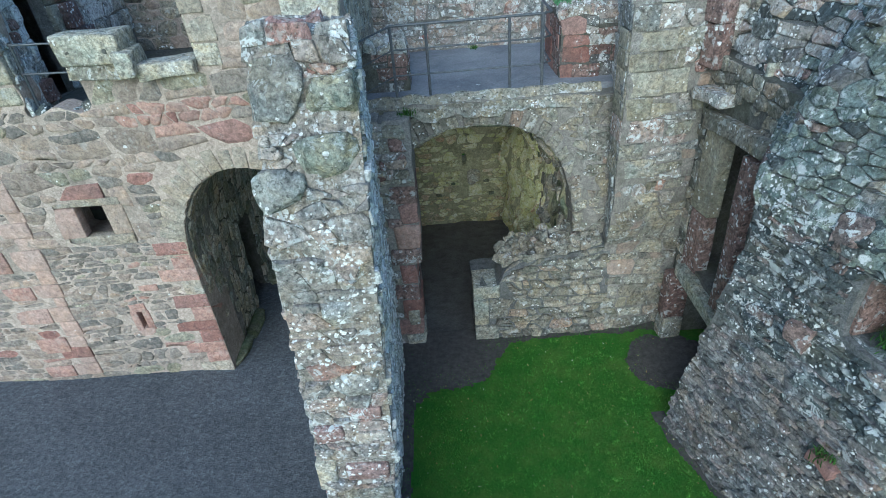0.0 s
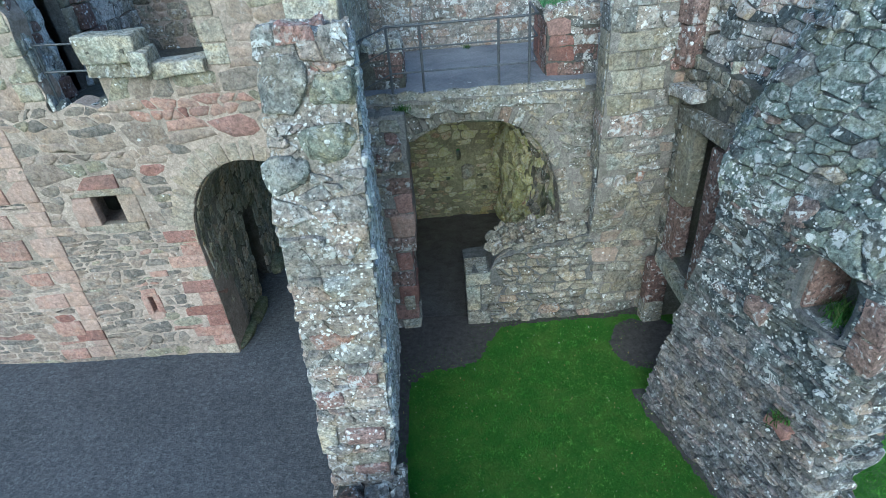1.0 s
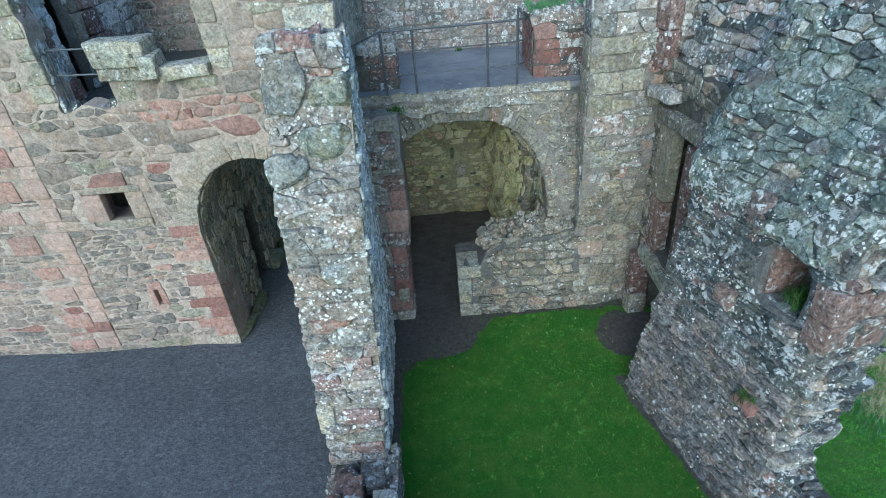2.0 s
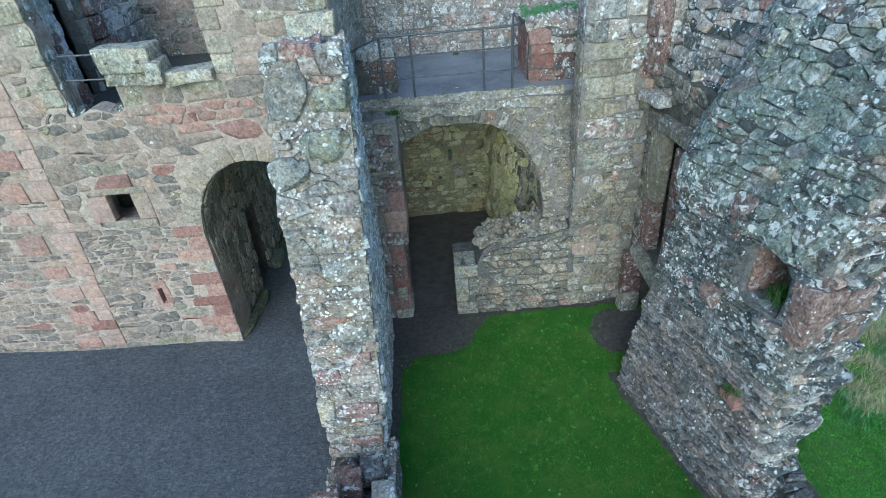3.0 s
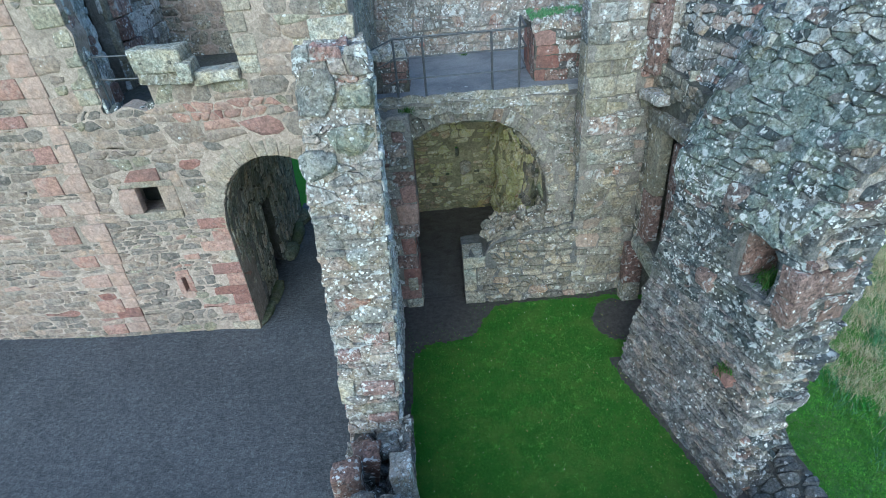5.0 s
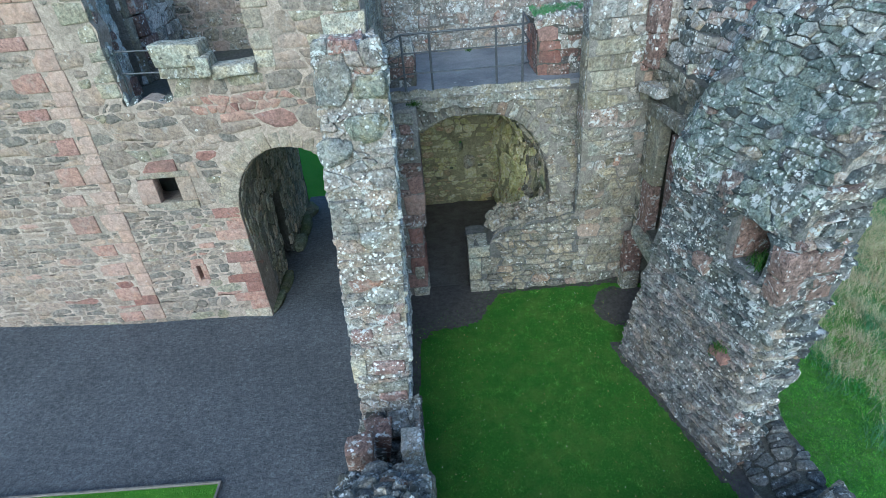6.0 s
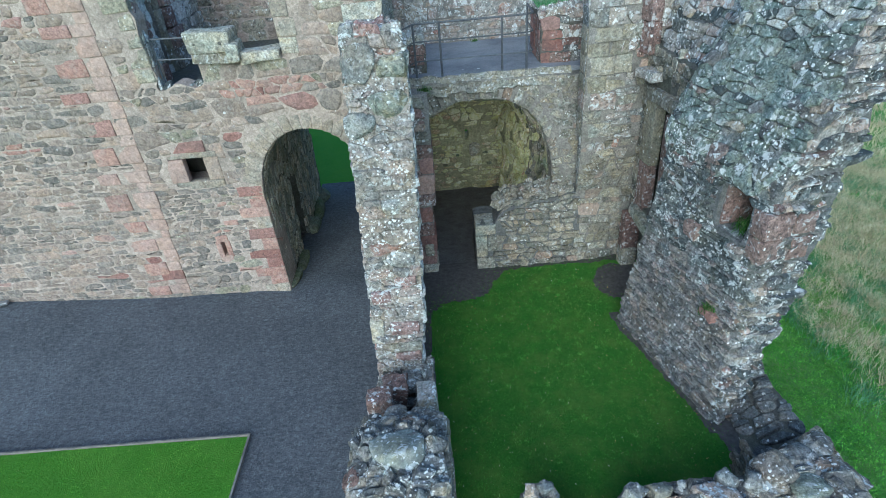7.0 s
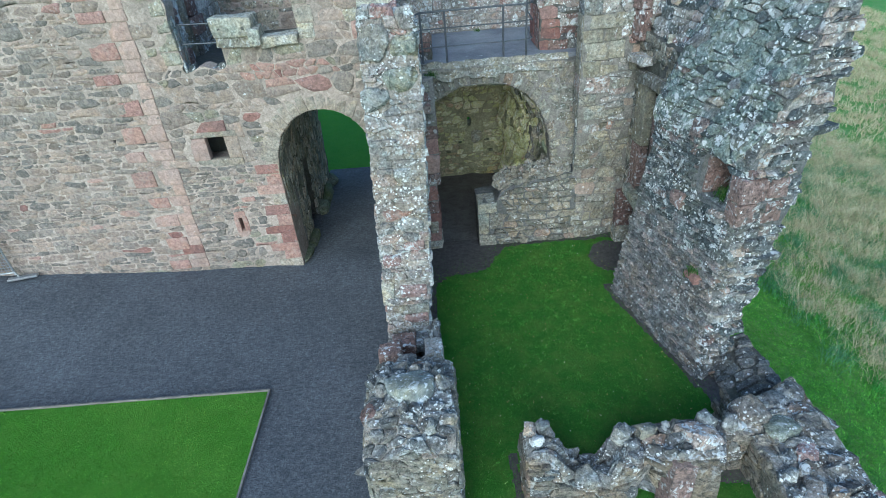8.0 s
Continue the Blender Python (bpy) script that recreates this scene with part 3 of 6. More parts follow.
def rock(name, size, m, material, parent=None, boxy=0.6, rough=0.12, label="", rng=RNG):
    """A weathered boulder of that size, between an egg and a block, with its centre at the pose m."""
    bm = bmesh.new()
    bmesh.ops.create_icosphere(bm, subdivisions=3, radius=1.0)
    o = Vector((rng.uniform(0, 50), rng.uniform(0, 50), rng.uniform(0, 50)))
    cuts = [(Vector([rng.gauss(0, 1) for _ in range(3)]).normalized(), rng.uniform(0.72, 1.0)) for _ in range(9)]
    for v in bm.verts:
        c = v.co.copy()
        p = Vector([math.copysign(abs(a) ** boxy, a) for a in c])
        for way, d in cuts:
            p -= way * 0.85 * max(0.0, p.dot(way) - d)
        p = p * (1 - 0.12 * (p.length - 1))
        p = p * (1 + rough * noise.noise(c * 1.3 + o) + 0.5 * rough * noise.noise(c * 3.1 + o) + 0.25 * rough * noise.noise(c * 7.0 + o))
        v.co = p
    reach = [max(abs(v.co[k]) for v in bm.verts) for k in range(3)]
    for v in bm.verts:
        v.co = Vector([v.co[k] / reach[k] * size[k] / 2 for k in range(3)])
    for f in bm.faces:
        f.smooth = True
    me = bpy.data.meshes.new(name)
    bm.to_mesh(me)
    bm.free()
    me.materials.append(material)
    ob = new(name, me)
    ob.matrix_world = m
    ob.parent = parent
    if label:
        ob["label"] = label
    return ob


def tube(points, radius, sides=8):
    bm = bmesh.new()
    pts = [Vector(p) for p in points]
    rings = []
    for k, p in enumerate(pts):
        d = (pts[min(k + 1, len(pts) - 1)] - pts[max(k - 1, 0)]).normalized()
        a = d.orthogonal().normalized()
        c = d.cross(a)
        rings.append([bm.verts.new(p + radius * (math.cos(t) * a + math.sin(t) * c)) for t in [2 * math.pi * s / sides for s in range(sides)]])
    for r0, r1 in zip(rings, rings[1:]):
        for k in range(sides):
            bm.faces.new((r0[k], r0[(k + 1) % sides], r1[(k + 1) % sides], r1[k]))
    bm.faces.new(list(reversed(rings[0])))
    bm.faces.new(rings[-1])
    return bm


def blades(name, pts, tall, wide, lean, material, label, category, seed=3, parent=None, kind="stuff", group=""):
    """Many single grass blades, each a bent strip, rooted at pts (n x 3)."""
    g = np.random.default_rng(seed)
    n = len(pts)
    a = g.uniform(0, 2 * np.pi, n)
    hgt = g.uniform(tall[0], tall[1], n)
    w = g.uniform(0.6, 1.2, n) * wide
    la = g.uniform(0, 2 * np.pi, n)
    ll = g.uniform(0.1, 1.0, n) * lean * hgt
    side = np.stack([np.cos(a), np.sin(a), np.zeros(n)], 1) * w[:, None]
    off = np.stack([np.cos(la) * ll, np.sin(la) * ll, np.zeros(n)], 1)
    up = np.stack([np.zeros(n), np.zeros(n), hgt], 1)
    base = np.asarray(pts, float) - np.array([0, 0, 0.006])
    v = np.stack([base - side, base + side, base + 0.6 * up + 0.35 * off + 0.7 * side, base + 0.6 * up + 0.35 * off - 0.7 * side, base + up + off], 1).reshape(-1, 3)
    k = np.arange(n)[:, None] * 5
    tri = np.concatenate([k + [0, 1, 2], k + [0, 2, 3], k + [3, 2, 4]], 1).reshape(-1, 3)
    me = bpy.data.meshes.new(name)
    me.vertices.add(len(v))
    me.vertices.foreach_set("co", v.ravel())
    me.loops.add(tri.size)
    me.loops.foreach_set("vertex_index", tri.ravel())
    me.polygons.add(len(tri))
    me.polygons.foreach_set("loop_start", np.arange(len(tri)) * 3)
    me.polygons.foreach_set("loop_total", np.full(len(tri), 3))
    me.materials.append(material)
    me.update()
    me.validate()
    ob = new(name, me)
    ob.parent = parent
    return tagged(ob, label, category, group, kind)

# ---- ground ----


def smooth(a, c, x):
    t = max(0.0, min(1.0, (x - a) / (c - a)))
    return t * t * (3 - 2 * t)


def yard_z(x, y):
    """The gravel: level, rising towards the far side by the gate wall, falling through the passage."""
    z = 0.17 + 0.068 * min(7.5, max(0.0, -3.3 - x)) * smooth(4.8, 8.0, y)
    z -= 0.075 * max(0.0, min(y, 13.9) - 8.3) * (1.0 if x > -3.7 else 0.0)
    return z + 0.012 * nz(x, y, 0, 1.5)


def slope_z(x, y):
    """The pasture outside: falls away from the walls, then levels out."""
    z = -0.08 - 0.125 * max(0.0, x - 5.0) - 0.085 * max(0.0, y - 4.0) + 0.02 * max(0.0, 4 - y)
    z = max(z, -2.2 + 0.15 * z) if z < -2 else z
    return z + 0.05 * nz(x, y, 0, 0.7) + 0.02 * nz(x, y, 5, 2.5)


def ground_z(x, y):
    t = smooth(4.75, 5.15, x)
    court = -0.06 - 0.6 * smooth(1.5, 0.0, x)
    under = court - (1.5 + court) * smooth(8.6, 9.2, y) + 1.2 * smooth(14.1, 14.45, y)
    if y < -14 or x < -18 or y > 16:
        under = max(under, -0.3)
    return under * (1 - t) + slope_z(x, y) * t


def sheet(name, xs, ys, zf, material, label, category="ground", keep=None):
    verts = [(x, y, zf(x, y)) for x in xs for y in ys]
    n = len(ys)
    faces = [(i * n + j, (i + 1) * n + j, (i + 1) * n + j + 1, i * n + j + 1) for i in range(len(xs) - 1) for j in range(n - 1)
             if keep is None or keep((xs[i] + xs[i + 1]) / 2, (ys[j] + ys[j + 1]) / 2)]
    used = sorted({k for f in faces for k in f})
    at = {k: i for i, k in enumerate(used)}
    ob = obj(name, [verts[k] for k in used], [tuple(at[k] for k in f) for f in faces], material)
    return tagged(ob, label, category, kind="structure")


def steps(*spans):
    out = []
    for a, c, d in spans:
        n = max(1, round((c - a) / d))
        out += [a + (c - a) * k / n for k in range(n)]
    return out + [spans[-1][1]]


sheet("ground", steps((-300, -40, 40), (-40, -18, 4), (-18, 4.6, 1.5), (4.6, 16, 0.2), (16, 40, 1.5), (40, 400, 40)),
      steps((-300, -20, 40), (-20, -4, 2), (-4, 16, 0.25), (16, 40, 1.5), (40, 400, 40)), ground_z, M_FIELD,
      "rough green and straw-coloured pasture sloping away from the castle")
sheet("gravel_yard", steps((-18, -3.75, 0.25), (-3.75, -0.6, 0.15)), steps((-14, 4, 0.5), (4, 13.9, 0.2)), yard_z, M_GRAVEL,
      "dark grey gravel of the castle yard, running through the gate passage", "gravel", keep=lambda x, y: y < 8.7 or x > -3.7)
LAWN_X, LAWN_Y = -3.22, 4.4
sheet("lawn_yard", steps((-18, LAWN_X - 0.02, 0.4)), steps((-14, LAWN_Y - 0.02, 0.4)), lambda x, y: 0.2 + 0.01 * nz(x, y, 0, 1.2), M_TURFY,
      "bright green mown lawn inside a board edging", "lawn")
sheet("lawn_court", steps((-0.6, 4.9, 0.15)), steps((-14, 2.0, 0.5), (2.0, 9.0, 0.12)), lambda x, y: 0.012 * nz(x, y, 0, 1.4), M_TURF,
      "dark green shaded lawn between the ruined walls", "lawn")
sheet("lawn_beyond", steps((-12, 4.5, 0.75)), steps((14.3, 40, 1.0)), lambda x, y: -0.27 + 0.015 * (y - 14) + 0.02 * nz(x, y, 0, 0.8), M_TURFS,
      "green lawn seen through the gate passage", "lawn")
sheet("path_beyond", steps((-3.6, -0.6, 0.3)), steps((13.85, 14.4, 0.15)), lambda x, y: -0.245, M_GRAVEL, "gravel at the far mouth of the passage", "gravel")


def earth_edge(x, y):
    """Over 0 where the turf is worn to bare earth at the vault's doorway and by the corner, and in dark strips along
    the walls.
    """
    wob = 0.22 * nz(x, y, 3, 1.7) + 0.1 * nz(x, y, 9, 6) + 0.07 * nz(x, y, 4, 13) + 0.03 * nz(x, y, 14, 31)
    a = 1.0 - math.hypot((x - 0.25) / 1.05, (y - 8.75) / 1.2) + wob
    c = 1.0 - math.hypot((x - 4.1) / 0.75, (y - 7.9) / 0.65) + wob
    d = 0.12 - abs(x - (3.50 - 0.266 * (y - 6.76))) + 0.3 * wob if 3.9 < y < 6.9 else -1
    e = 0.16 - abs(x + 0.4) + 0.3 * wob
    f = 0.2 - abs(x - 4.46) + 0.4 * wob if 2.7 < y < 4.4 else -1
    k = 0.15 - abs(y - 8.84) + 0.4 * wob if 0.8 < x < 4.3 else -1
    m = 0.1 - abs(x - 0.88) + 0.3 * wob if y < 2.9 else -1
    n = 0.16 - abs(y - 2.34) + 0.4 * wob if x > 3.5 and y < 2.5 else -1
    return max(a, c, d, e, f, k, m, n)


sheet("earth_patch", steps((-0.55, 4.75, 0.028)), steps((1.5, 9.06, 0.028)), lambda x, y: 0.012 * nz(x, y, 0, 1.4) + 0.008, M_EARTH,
      "dark bare earth worn into the lawn at the doorway, with dark strips along the walls", "earth", keep=lambda x, y: earth_edge(x, y) > 0)

edging = tagged(new("lawn_edging"), "weathered grey board edging round the yard lawn", "edging", kind="structure")
for k in range(7):
    block("board", (2.0, 0.035, 0.14), pose(LAWN_X - 1.0 - 2.0 * k, LAWN_Y, 0.165), M_WOOD, edging, worn=0.1, rough=0.003)
for k in range(6):
    block("board", (0.035, 2.0, 0.14), pose(LAWN_X, LAWN_Y - 0.99 - 2.0 * k, 0.165), M_WOOD, edging, worn=0.1, rough=0.003)

# ---- gate wall ----


def arch_in(u, v, c, a, spring, b, n):
    """Over 0 inside an arched opening with its floor far below."""
    if v < spring:
        return a - abs(u - c)
    return min(a, b) * (1 - (abs((u - c) / a) ** n + abs((v - spring) / b) ** n) ** (1 / n))


def gate_arch(u, v):
    return arch_in(u, v, -2.25, 1.06, 2.5, 1.38, 2.1)


def gate_y(u, v):
    left = smooth(-3.6, -6.5, u)
    return 8.31 - 0.16 * left - 0.075 * max(0.0, v - 3.4) * (1 - 0.5 * left)


def gate_P(u, v):
    return (u, gate_y(u, v), v)


def gate_sdf(u, v):
    d = box2(u, v, -16, -0.55, -0.6, 7.0)
    d = min(d, -gate_arch(u, v), -box2(u, v, -4.9, -4.03, 2.9, 3.56), -box2(u, v, -4.54, -4.32, 1.14, 1.68))
    rag = 0.07 * nz(u, v, 2, 5)
    bay = max(box2(u, v, -4.53 + rag, -3.74, 4.84 + 1.3 * rag, 9), box2(u, v, -3.78, -2.26, 5.25, 9))
    return min(d, -bay)


wall_gate = tagged(core("wall_gate", gate_P, gate_sdf, -16, -0.55, -0.6, 7.0, 0.075, lambda u, v: (0, 0.35 if -5.3 < u < -2.1 and v > 4.6 else 0.7, 0), M_LIME, wave=0.008),
                   "castle wall of grey and pink rubble in pale lime mortar", "wall", kind="structure")
FRONT = []


def face_block(parent, name, u0, u1, v0, v1, material, P=gate_P, proud=0.008, deep=0.2, worn=0.06, rough=0.005, flat=True, turn=0.0):
    """A dressed stone set flush in a wall face that looks towards -y; its place is kept free of rubble."""
    FRONT.append((u0, u1, v0, v1))
    x, y, z = P((u0 + u1) / 2, (v0 + v1) / 2)
    return block(name, (u1 - u0 - 0.008, deep, v1 - v0 - 0.008), pose(x, y + deep / 2 - proud, z, 0, turn, 0), material, parent, worn=worn, rough=rough, cuts=2)


rq = random.Random(11)
z = 0.42
k = 0
while z < 6.7:
    h = rq.uniform(0.16, 0.36)
    w = (rq.uniform(0.48, 0.64) if k % 2 else rq.uniform(0.72, 1.0)) + 0.03 * max(0.0, z - 3)
    edge = -5.46 + 0.045 * z + rq.uniform(-0.015, 0.015)
    part_at = edge - w * rq.uniform(0.35, 0.6)
    face_block(wall_gate, "quoin", part_at, edge, z, z + h, M_PINK, proud=0.013, worn=0.1, rough=0.007)
    if w > 0.66:
        face_block(wall_gate, "quoin", edge - w, part_at, z, z + h, M_RED if rq.random() < 0.3 else M_ROSE, proud=0.012, worn=0.12, rough=0.008)
    z += h
    k += 1
z = 0.1
k = 0
while z < 2.72:
    h = rq.uniform(0.2, 0.3)
    w = rq.uniform(0.3, 0.4) if k % 2 else rq.uniform(0.5, 0.66)
    face_block(wall_gate, "quoin", -3.31 - w, -3.31, z, z + h, M_DRESSED if z < 0.3 or 1.7 < z < 1.95 else M_RED if rq.random() < 0.4 else M_ROSE, proud=0.012, deep=0.4, worn=0.09, rough=0.009)
    z += h
    k += 1
for k in range(24):
    t = math.pi * (k + 0.5) / 24
    ct, st = math.cos(t), math.sin(t)
    rad = 1.0 / (abs(ct / 1.06) ** 2.1 + abs(st / 1.38) ** 2.1) ** (1 / 2.1)
    ln = rq.uniform(0.26, 0.42)
    x, z = -2.25 + ct * (rad + ln / 2), 2.5 + st * (rad + ln / 2)
    face = gate_y(x, z)
    block("voussoir", (ln, 0.36, 0.145 + 0.03 * rq.random()), pose(x, face + 0.17, z, 0, -math.degrees(math.atan2(st * 1.0, ct)), 0), M_DRESSED, wall_gate, worn=0.1, rough=0.006, cuts=2)
for spot in ((-4.82, -4.14, 3.6, 3.82, M_RED), (-4.96, -4.62, 3.0, 3.48, M_PINK), (-4.26, -3.97, 3.0, 3.48, M_FACADE_TAN), (-4.96, -3.97, 2.84, 3.0, M_DRESSED), (-4.96, -3.97, 3.48, 3.6, M_DRESSED),
             (-4.58, -4.465, 1.2, 1.6, M_ROSE), (-4.395, -4.28, 1.2, 1.6, M_ROSE), (-4.56, -4.3, 1.57, 1.74, M_ROSE), (-4.56, -4.3, 1.08, 1.25, M_PINK), (-5.95, -5.42, 0.8, 1.04, M_RED), (-4.3, -3.98, 1.95, 2.07, M_ROSE)):
    face_block(wall_gate, "dressed_stone", *spot, deep=0.16, proud=0.012, worn=0.12, rough=0.006)
GATE_BLOCKS = list(FRONT)


def gate_stones(u, v):
    d = min(gate_sdf(u, v), -gate_arch(u, v) - 0.0)
    t = math.hypot((u + 2.25) / 1.06, (v - 2.5) / 1.38) if v > 2.45 else 9
    if v > 2.45:
        d = min(d, 1.06 * (t - 1.29))
    for u0, u1, v0, v1 in GATE_BLOCKS:
        if abs(u - u0) < 1.2 and abs(v - v0) < 0.8:
            d = min(d, -box2(u, v, u0, u1, v0, v1))
    return d


# dressed stones round the window bay
for name, size, at, mat in (("parapet_block", (0.74, 0.42, 0.33), (-3.4, 8.17, 5.57), M_BUFF), ("parapet_base", (0.7, 0.4, 0.2), (-3.41, 8.2, 5.31), M_ASHLAR), ("parapet_end", (0.18, 0.44, 0.3), (-3.03, 8.13, 5.38), M_BUFF),
                            ("window_sill", (0.66, 0.4, 0.17), (-2.63, 8.24, 5.27), M_BUFF)):
    block(name, size, pose(*at, 0, rq.uniform(-2, 2), rq.uniform(-2, 2)), mat, wall_gate, worn=0.16, rough=0.02)
# Solid near-black plugs stand in for the shade of two holes.
for x in (-3.62, -3.2):
    rock("socket", (0.06, 0.03, 0.075), pose(x, 7.965, 5.55), M_CORED, wall_gate, boxy=0.7, rough=0.4)
z = 4.95
while z < 6.9:
    h = rq.uniform(0.26, 0.36)
    face_block(wall_gate, "jamb_stone", -4.54 - rq.uniform(0.2, 0.44), -4.52, z, z + h, M_OCHRE, proud=0.01, deep=0.3, worn=0.14, rough=0.016)
    face_block(wall_gate, "jamb_stone", -2.29, -2.29 + rq.uniform(0.2, 0.42), z + 0.3, z + 0.3 + h, M_BUFF if rq.random() < 0.4 else M_DRESSED, proud=0.012, deep=0.3, worn=0.08, rough=0.012)
    z += h
face_block(wall_gate, "quoin", -1.16, -0.5, 5.66, 5.96, M_BUFF, proud=0.06, deep=0.3, worn=0.12, rough=0.02)
face_block(wall_gate, "quoin", -0.95, -0.56, 5.98, 6.24, M_ASHLAR, proud=0.03, deep=0.3, worn=0.1, rough=0.015)
GATE_BLOCKS = list(FRONT)


def facade_mat(u, v, rng):
    """Red stones over the arch; grey whin low down and far along; buff and brown stones high up."""
    d = math.hypot((u + 2.5) / 1.1, (v - 4.62) / 0.42)
    if rng.random() < (0.7 if d < 0.85 else 0.025):
        return M_RED if rng.random() < 0.25 else M_ROSE
    if v < 0.42 and rng.random() < 0.6:
        return M_OCHRE
    if u < -5.4:
        return M_WHIN if rng.random() < 0.38 else M_FACADE if rng.random() < 0.5 else M_FACADE_TAN
    grey_share = 0.75 - 0.45 * smooth(2.6, 3.3, v) - 0.5 * smooth(0.45, 0.2, v)
    return M_WHIN if rng.random() < grey_share else M_FACADE if rng.random() < 0.35 else M_OCHRE if rng.random() < 0.25 else M_FACADE_TAN


rubble(wall_gate, gate_P, gate_stones, -12.5, -5.2, 0.05, 6.6, facade_mat, h=(0.08, 0.23), asp=2.0, gap=0.009, out=(0.004, 0.02), seed=21, near=(-6.2, 2.5), split=0.4, margin=0.015, round_off=0.36, coursed=0.045, flush=True)
rubble(wall_gate, gate_P, gate_stones, -5.45, -3.0, 0.05, 2.85, facade_mat, h=(0.08, 0.27), asp=1.6, gap=0.011, out=(0.004, 0.022), seed=26, near=(-4.2, 1.5), split=0.45, margin=0.015, round_off=0.38, coursed=0.06, flush=True)
rubble(wall_gate, gate_P, gate_stones, -5.35, -1.0, 2.86, 6.6, facade_mat, h=(0.14, 0.38), asp=1.35, gap=0.007, out=(0.004, 0.024), seed=27, near=(-3.8, 4.0), split=0.45, margin=0.015, round_off=0.3, coursed=0.09, flush=True)

# gate passage
PASS = [(-1.19, -0.7), (-1.19, 2.5)] + [(-2.25 + 1.06 * math.copysign(abs(math.cos(t)) ** 0.95, math.cos(t)), 2.5 + 1.36 * math.sin(t) ** 0.95) for t in [math.pi * k / 12 for k in range(1, 12)]] + [(-3.31, 2.5), (-3.38, -0.7)]


def along(line):
    at = [0.0]
    for p, q in zip(line, line[1:]):
        at.append(at[-1] + math.hypot(q[0] - p[0], q[1] - p[1]))
    xs, zs = [(s, p[0]) for s, p in zip(at, line)], [(s, p[1]) for s, p in zip(at, line)]
    return at[-1], lambda s: (lerp_rows(xs, s), lerp_rows(zs, s))


PASS_L, pass_at = along(PASS)


def pass_P(u, v):
    x, z = pass_at(u)
    return (x + 0.04 * nz(v, z, 1, 1.3) - (0.03 * (v - 8.3) if x < -3 else 0.0), v, z)


def pass_sdf(u, v):
    x, z = pass_at(u)
    d = box2(u, v, 0, PASS_L, 9.25, 13.8)
    return min(d, -box2(v, z, 10.3, 11.05, -1, 1.85)) if x < -2.6 else d


def pass_back(u, v):
    x, z = pass_at(u)
    d = Vector((x + 2.25, 0, max(0.0, z - 2.2)))
    return d.normalized() * 0.35


# Mortar darker than at the gate reveal: the passage's shade is in the colour.
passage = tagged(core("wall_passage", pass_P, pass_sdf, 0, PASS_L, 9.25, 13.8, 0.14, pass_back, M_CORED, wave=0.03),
                 "damp rubble side and barrel vault of the gate passage, its mortar darkened for shade", "wall", kind="structure")
core("gate_reveal", lambda u, v: (pass_at(u)[0], v, pass_at(u)[1]), lambda u, v: box2(u, v, 0, PASS_L, 8.36, 9.28), 0, PASS_L, 8.36, 9.28, 0.14, pass_back, M_CORE, passage)
rubble(passage, pass_P, lambda u, v: min(box2(u, v, 0, PASS_L, 8.42, 13.8), -box2(v, pass_at(u)[1], 10.3, 11.05, -1, 1.85) if pass_at(u)[0] < -2.6 else 9), 0.0, PASS_L, 8.4, 13.8, M_DAMP, h=(0.16, 0.3), asp=1.4, gap=0.012, out=(0.01, 0.045), seed=22, near=(PASS_L - 1.5, 10), flip=1, split=0.15)
for x, y, size in ((-3.27, 8.75, (0.2, 0.8, 0.2)), (-3.27, 9.5, (0.26, 0.9, 0.26)), (-3.33, 11.4, (0.34, 0.9, 0.4)), (-3.36, 12.3, (0.4, 1.1, 0.46)), (-3.36, 13.3, (0.34, 0.9, 0.5))):
    rock("kerb_stone", size, pose(x, y, yard_z(-3.2, y) + 0.02, 0, 12, rq.uniform(-3, 3)), M_GREEN, passage, boxy=0.55, rough=0.25)


def plain_wall(name, x0, x1, y0, y1, z0, z1, material, label, category="wall"):
    ob = core(name, lambda u, v: (u, v, z1), lambda u, v: box2(u, v, x0, x1, y0, y1), x0, x1, y0, y1, 0.5, (0, 0, z0 - z1), material, wave=0.0)
    return tagged(ob, label, category, kind="structure")


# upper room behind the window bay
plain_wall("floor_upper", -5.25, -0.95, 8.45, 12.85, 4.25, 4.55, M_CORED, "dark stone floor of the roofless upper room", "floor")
# Out of view, added to close the chamber so that the slit stays dark.
plain_wall("wall_range_back", -16, -6.2, 13.0, 13.8, 4.25, 6.8, M_CORE, "unseen rear wall added to keep the chamber behind the slit dark")
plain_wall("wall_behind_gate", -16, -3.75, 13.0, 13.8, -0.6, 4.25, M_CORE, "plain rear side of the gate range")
# Invented dark backing that stops light showing through the slot windows.
plain_wall("wall_gate_inner", -16, -3.8, 9.1, 9.35, -0.6, 4.2, M_CORED, "dark lining added behind the gate wall to make its slots dark")
# Ceiling and end wall are invented light blockers, out of view.
plain_wall("ceiling_range", -16, -5.46, 8.95, 13.8, 6.8, 7.0, M_CORED, "unseen ceiling added to keep light out of the chamber behind the slit", "ceiling")
plain_wall("wall_range_end", -16, -15.7, 8.95, 13.8, 4.25, 6.8, M_CORED, "unseen end wall added to keep light out of the gate range")
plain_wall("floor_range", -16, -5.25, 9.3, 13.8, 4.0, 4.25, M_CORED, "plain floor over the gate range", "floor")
room_back = tagged(core("wall_room_back", lambda u, v: (u, 12.85, v), lambda u, v: box2(u, v, -6.2, -0.6, 4.3, 6.45), -6.2, -0.6, 4.3, 6.45, 0.2, (0, 0.6, 0), M_LIME, wave=0.008),
                   "grey rubble rear wall of the upper room", "wall", kind="structure")
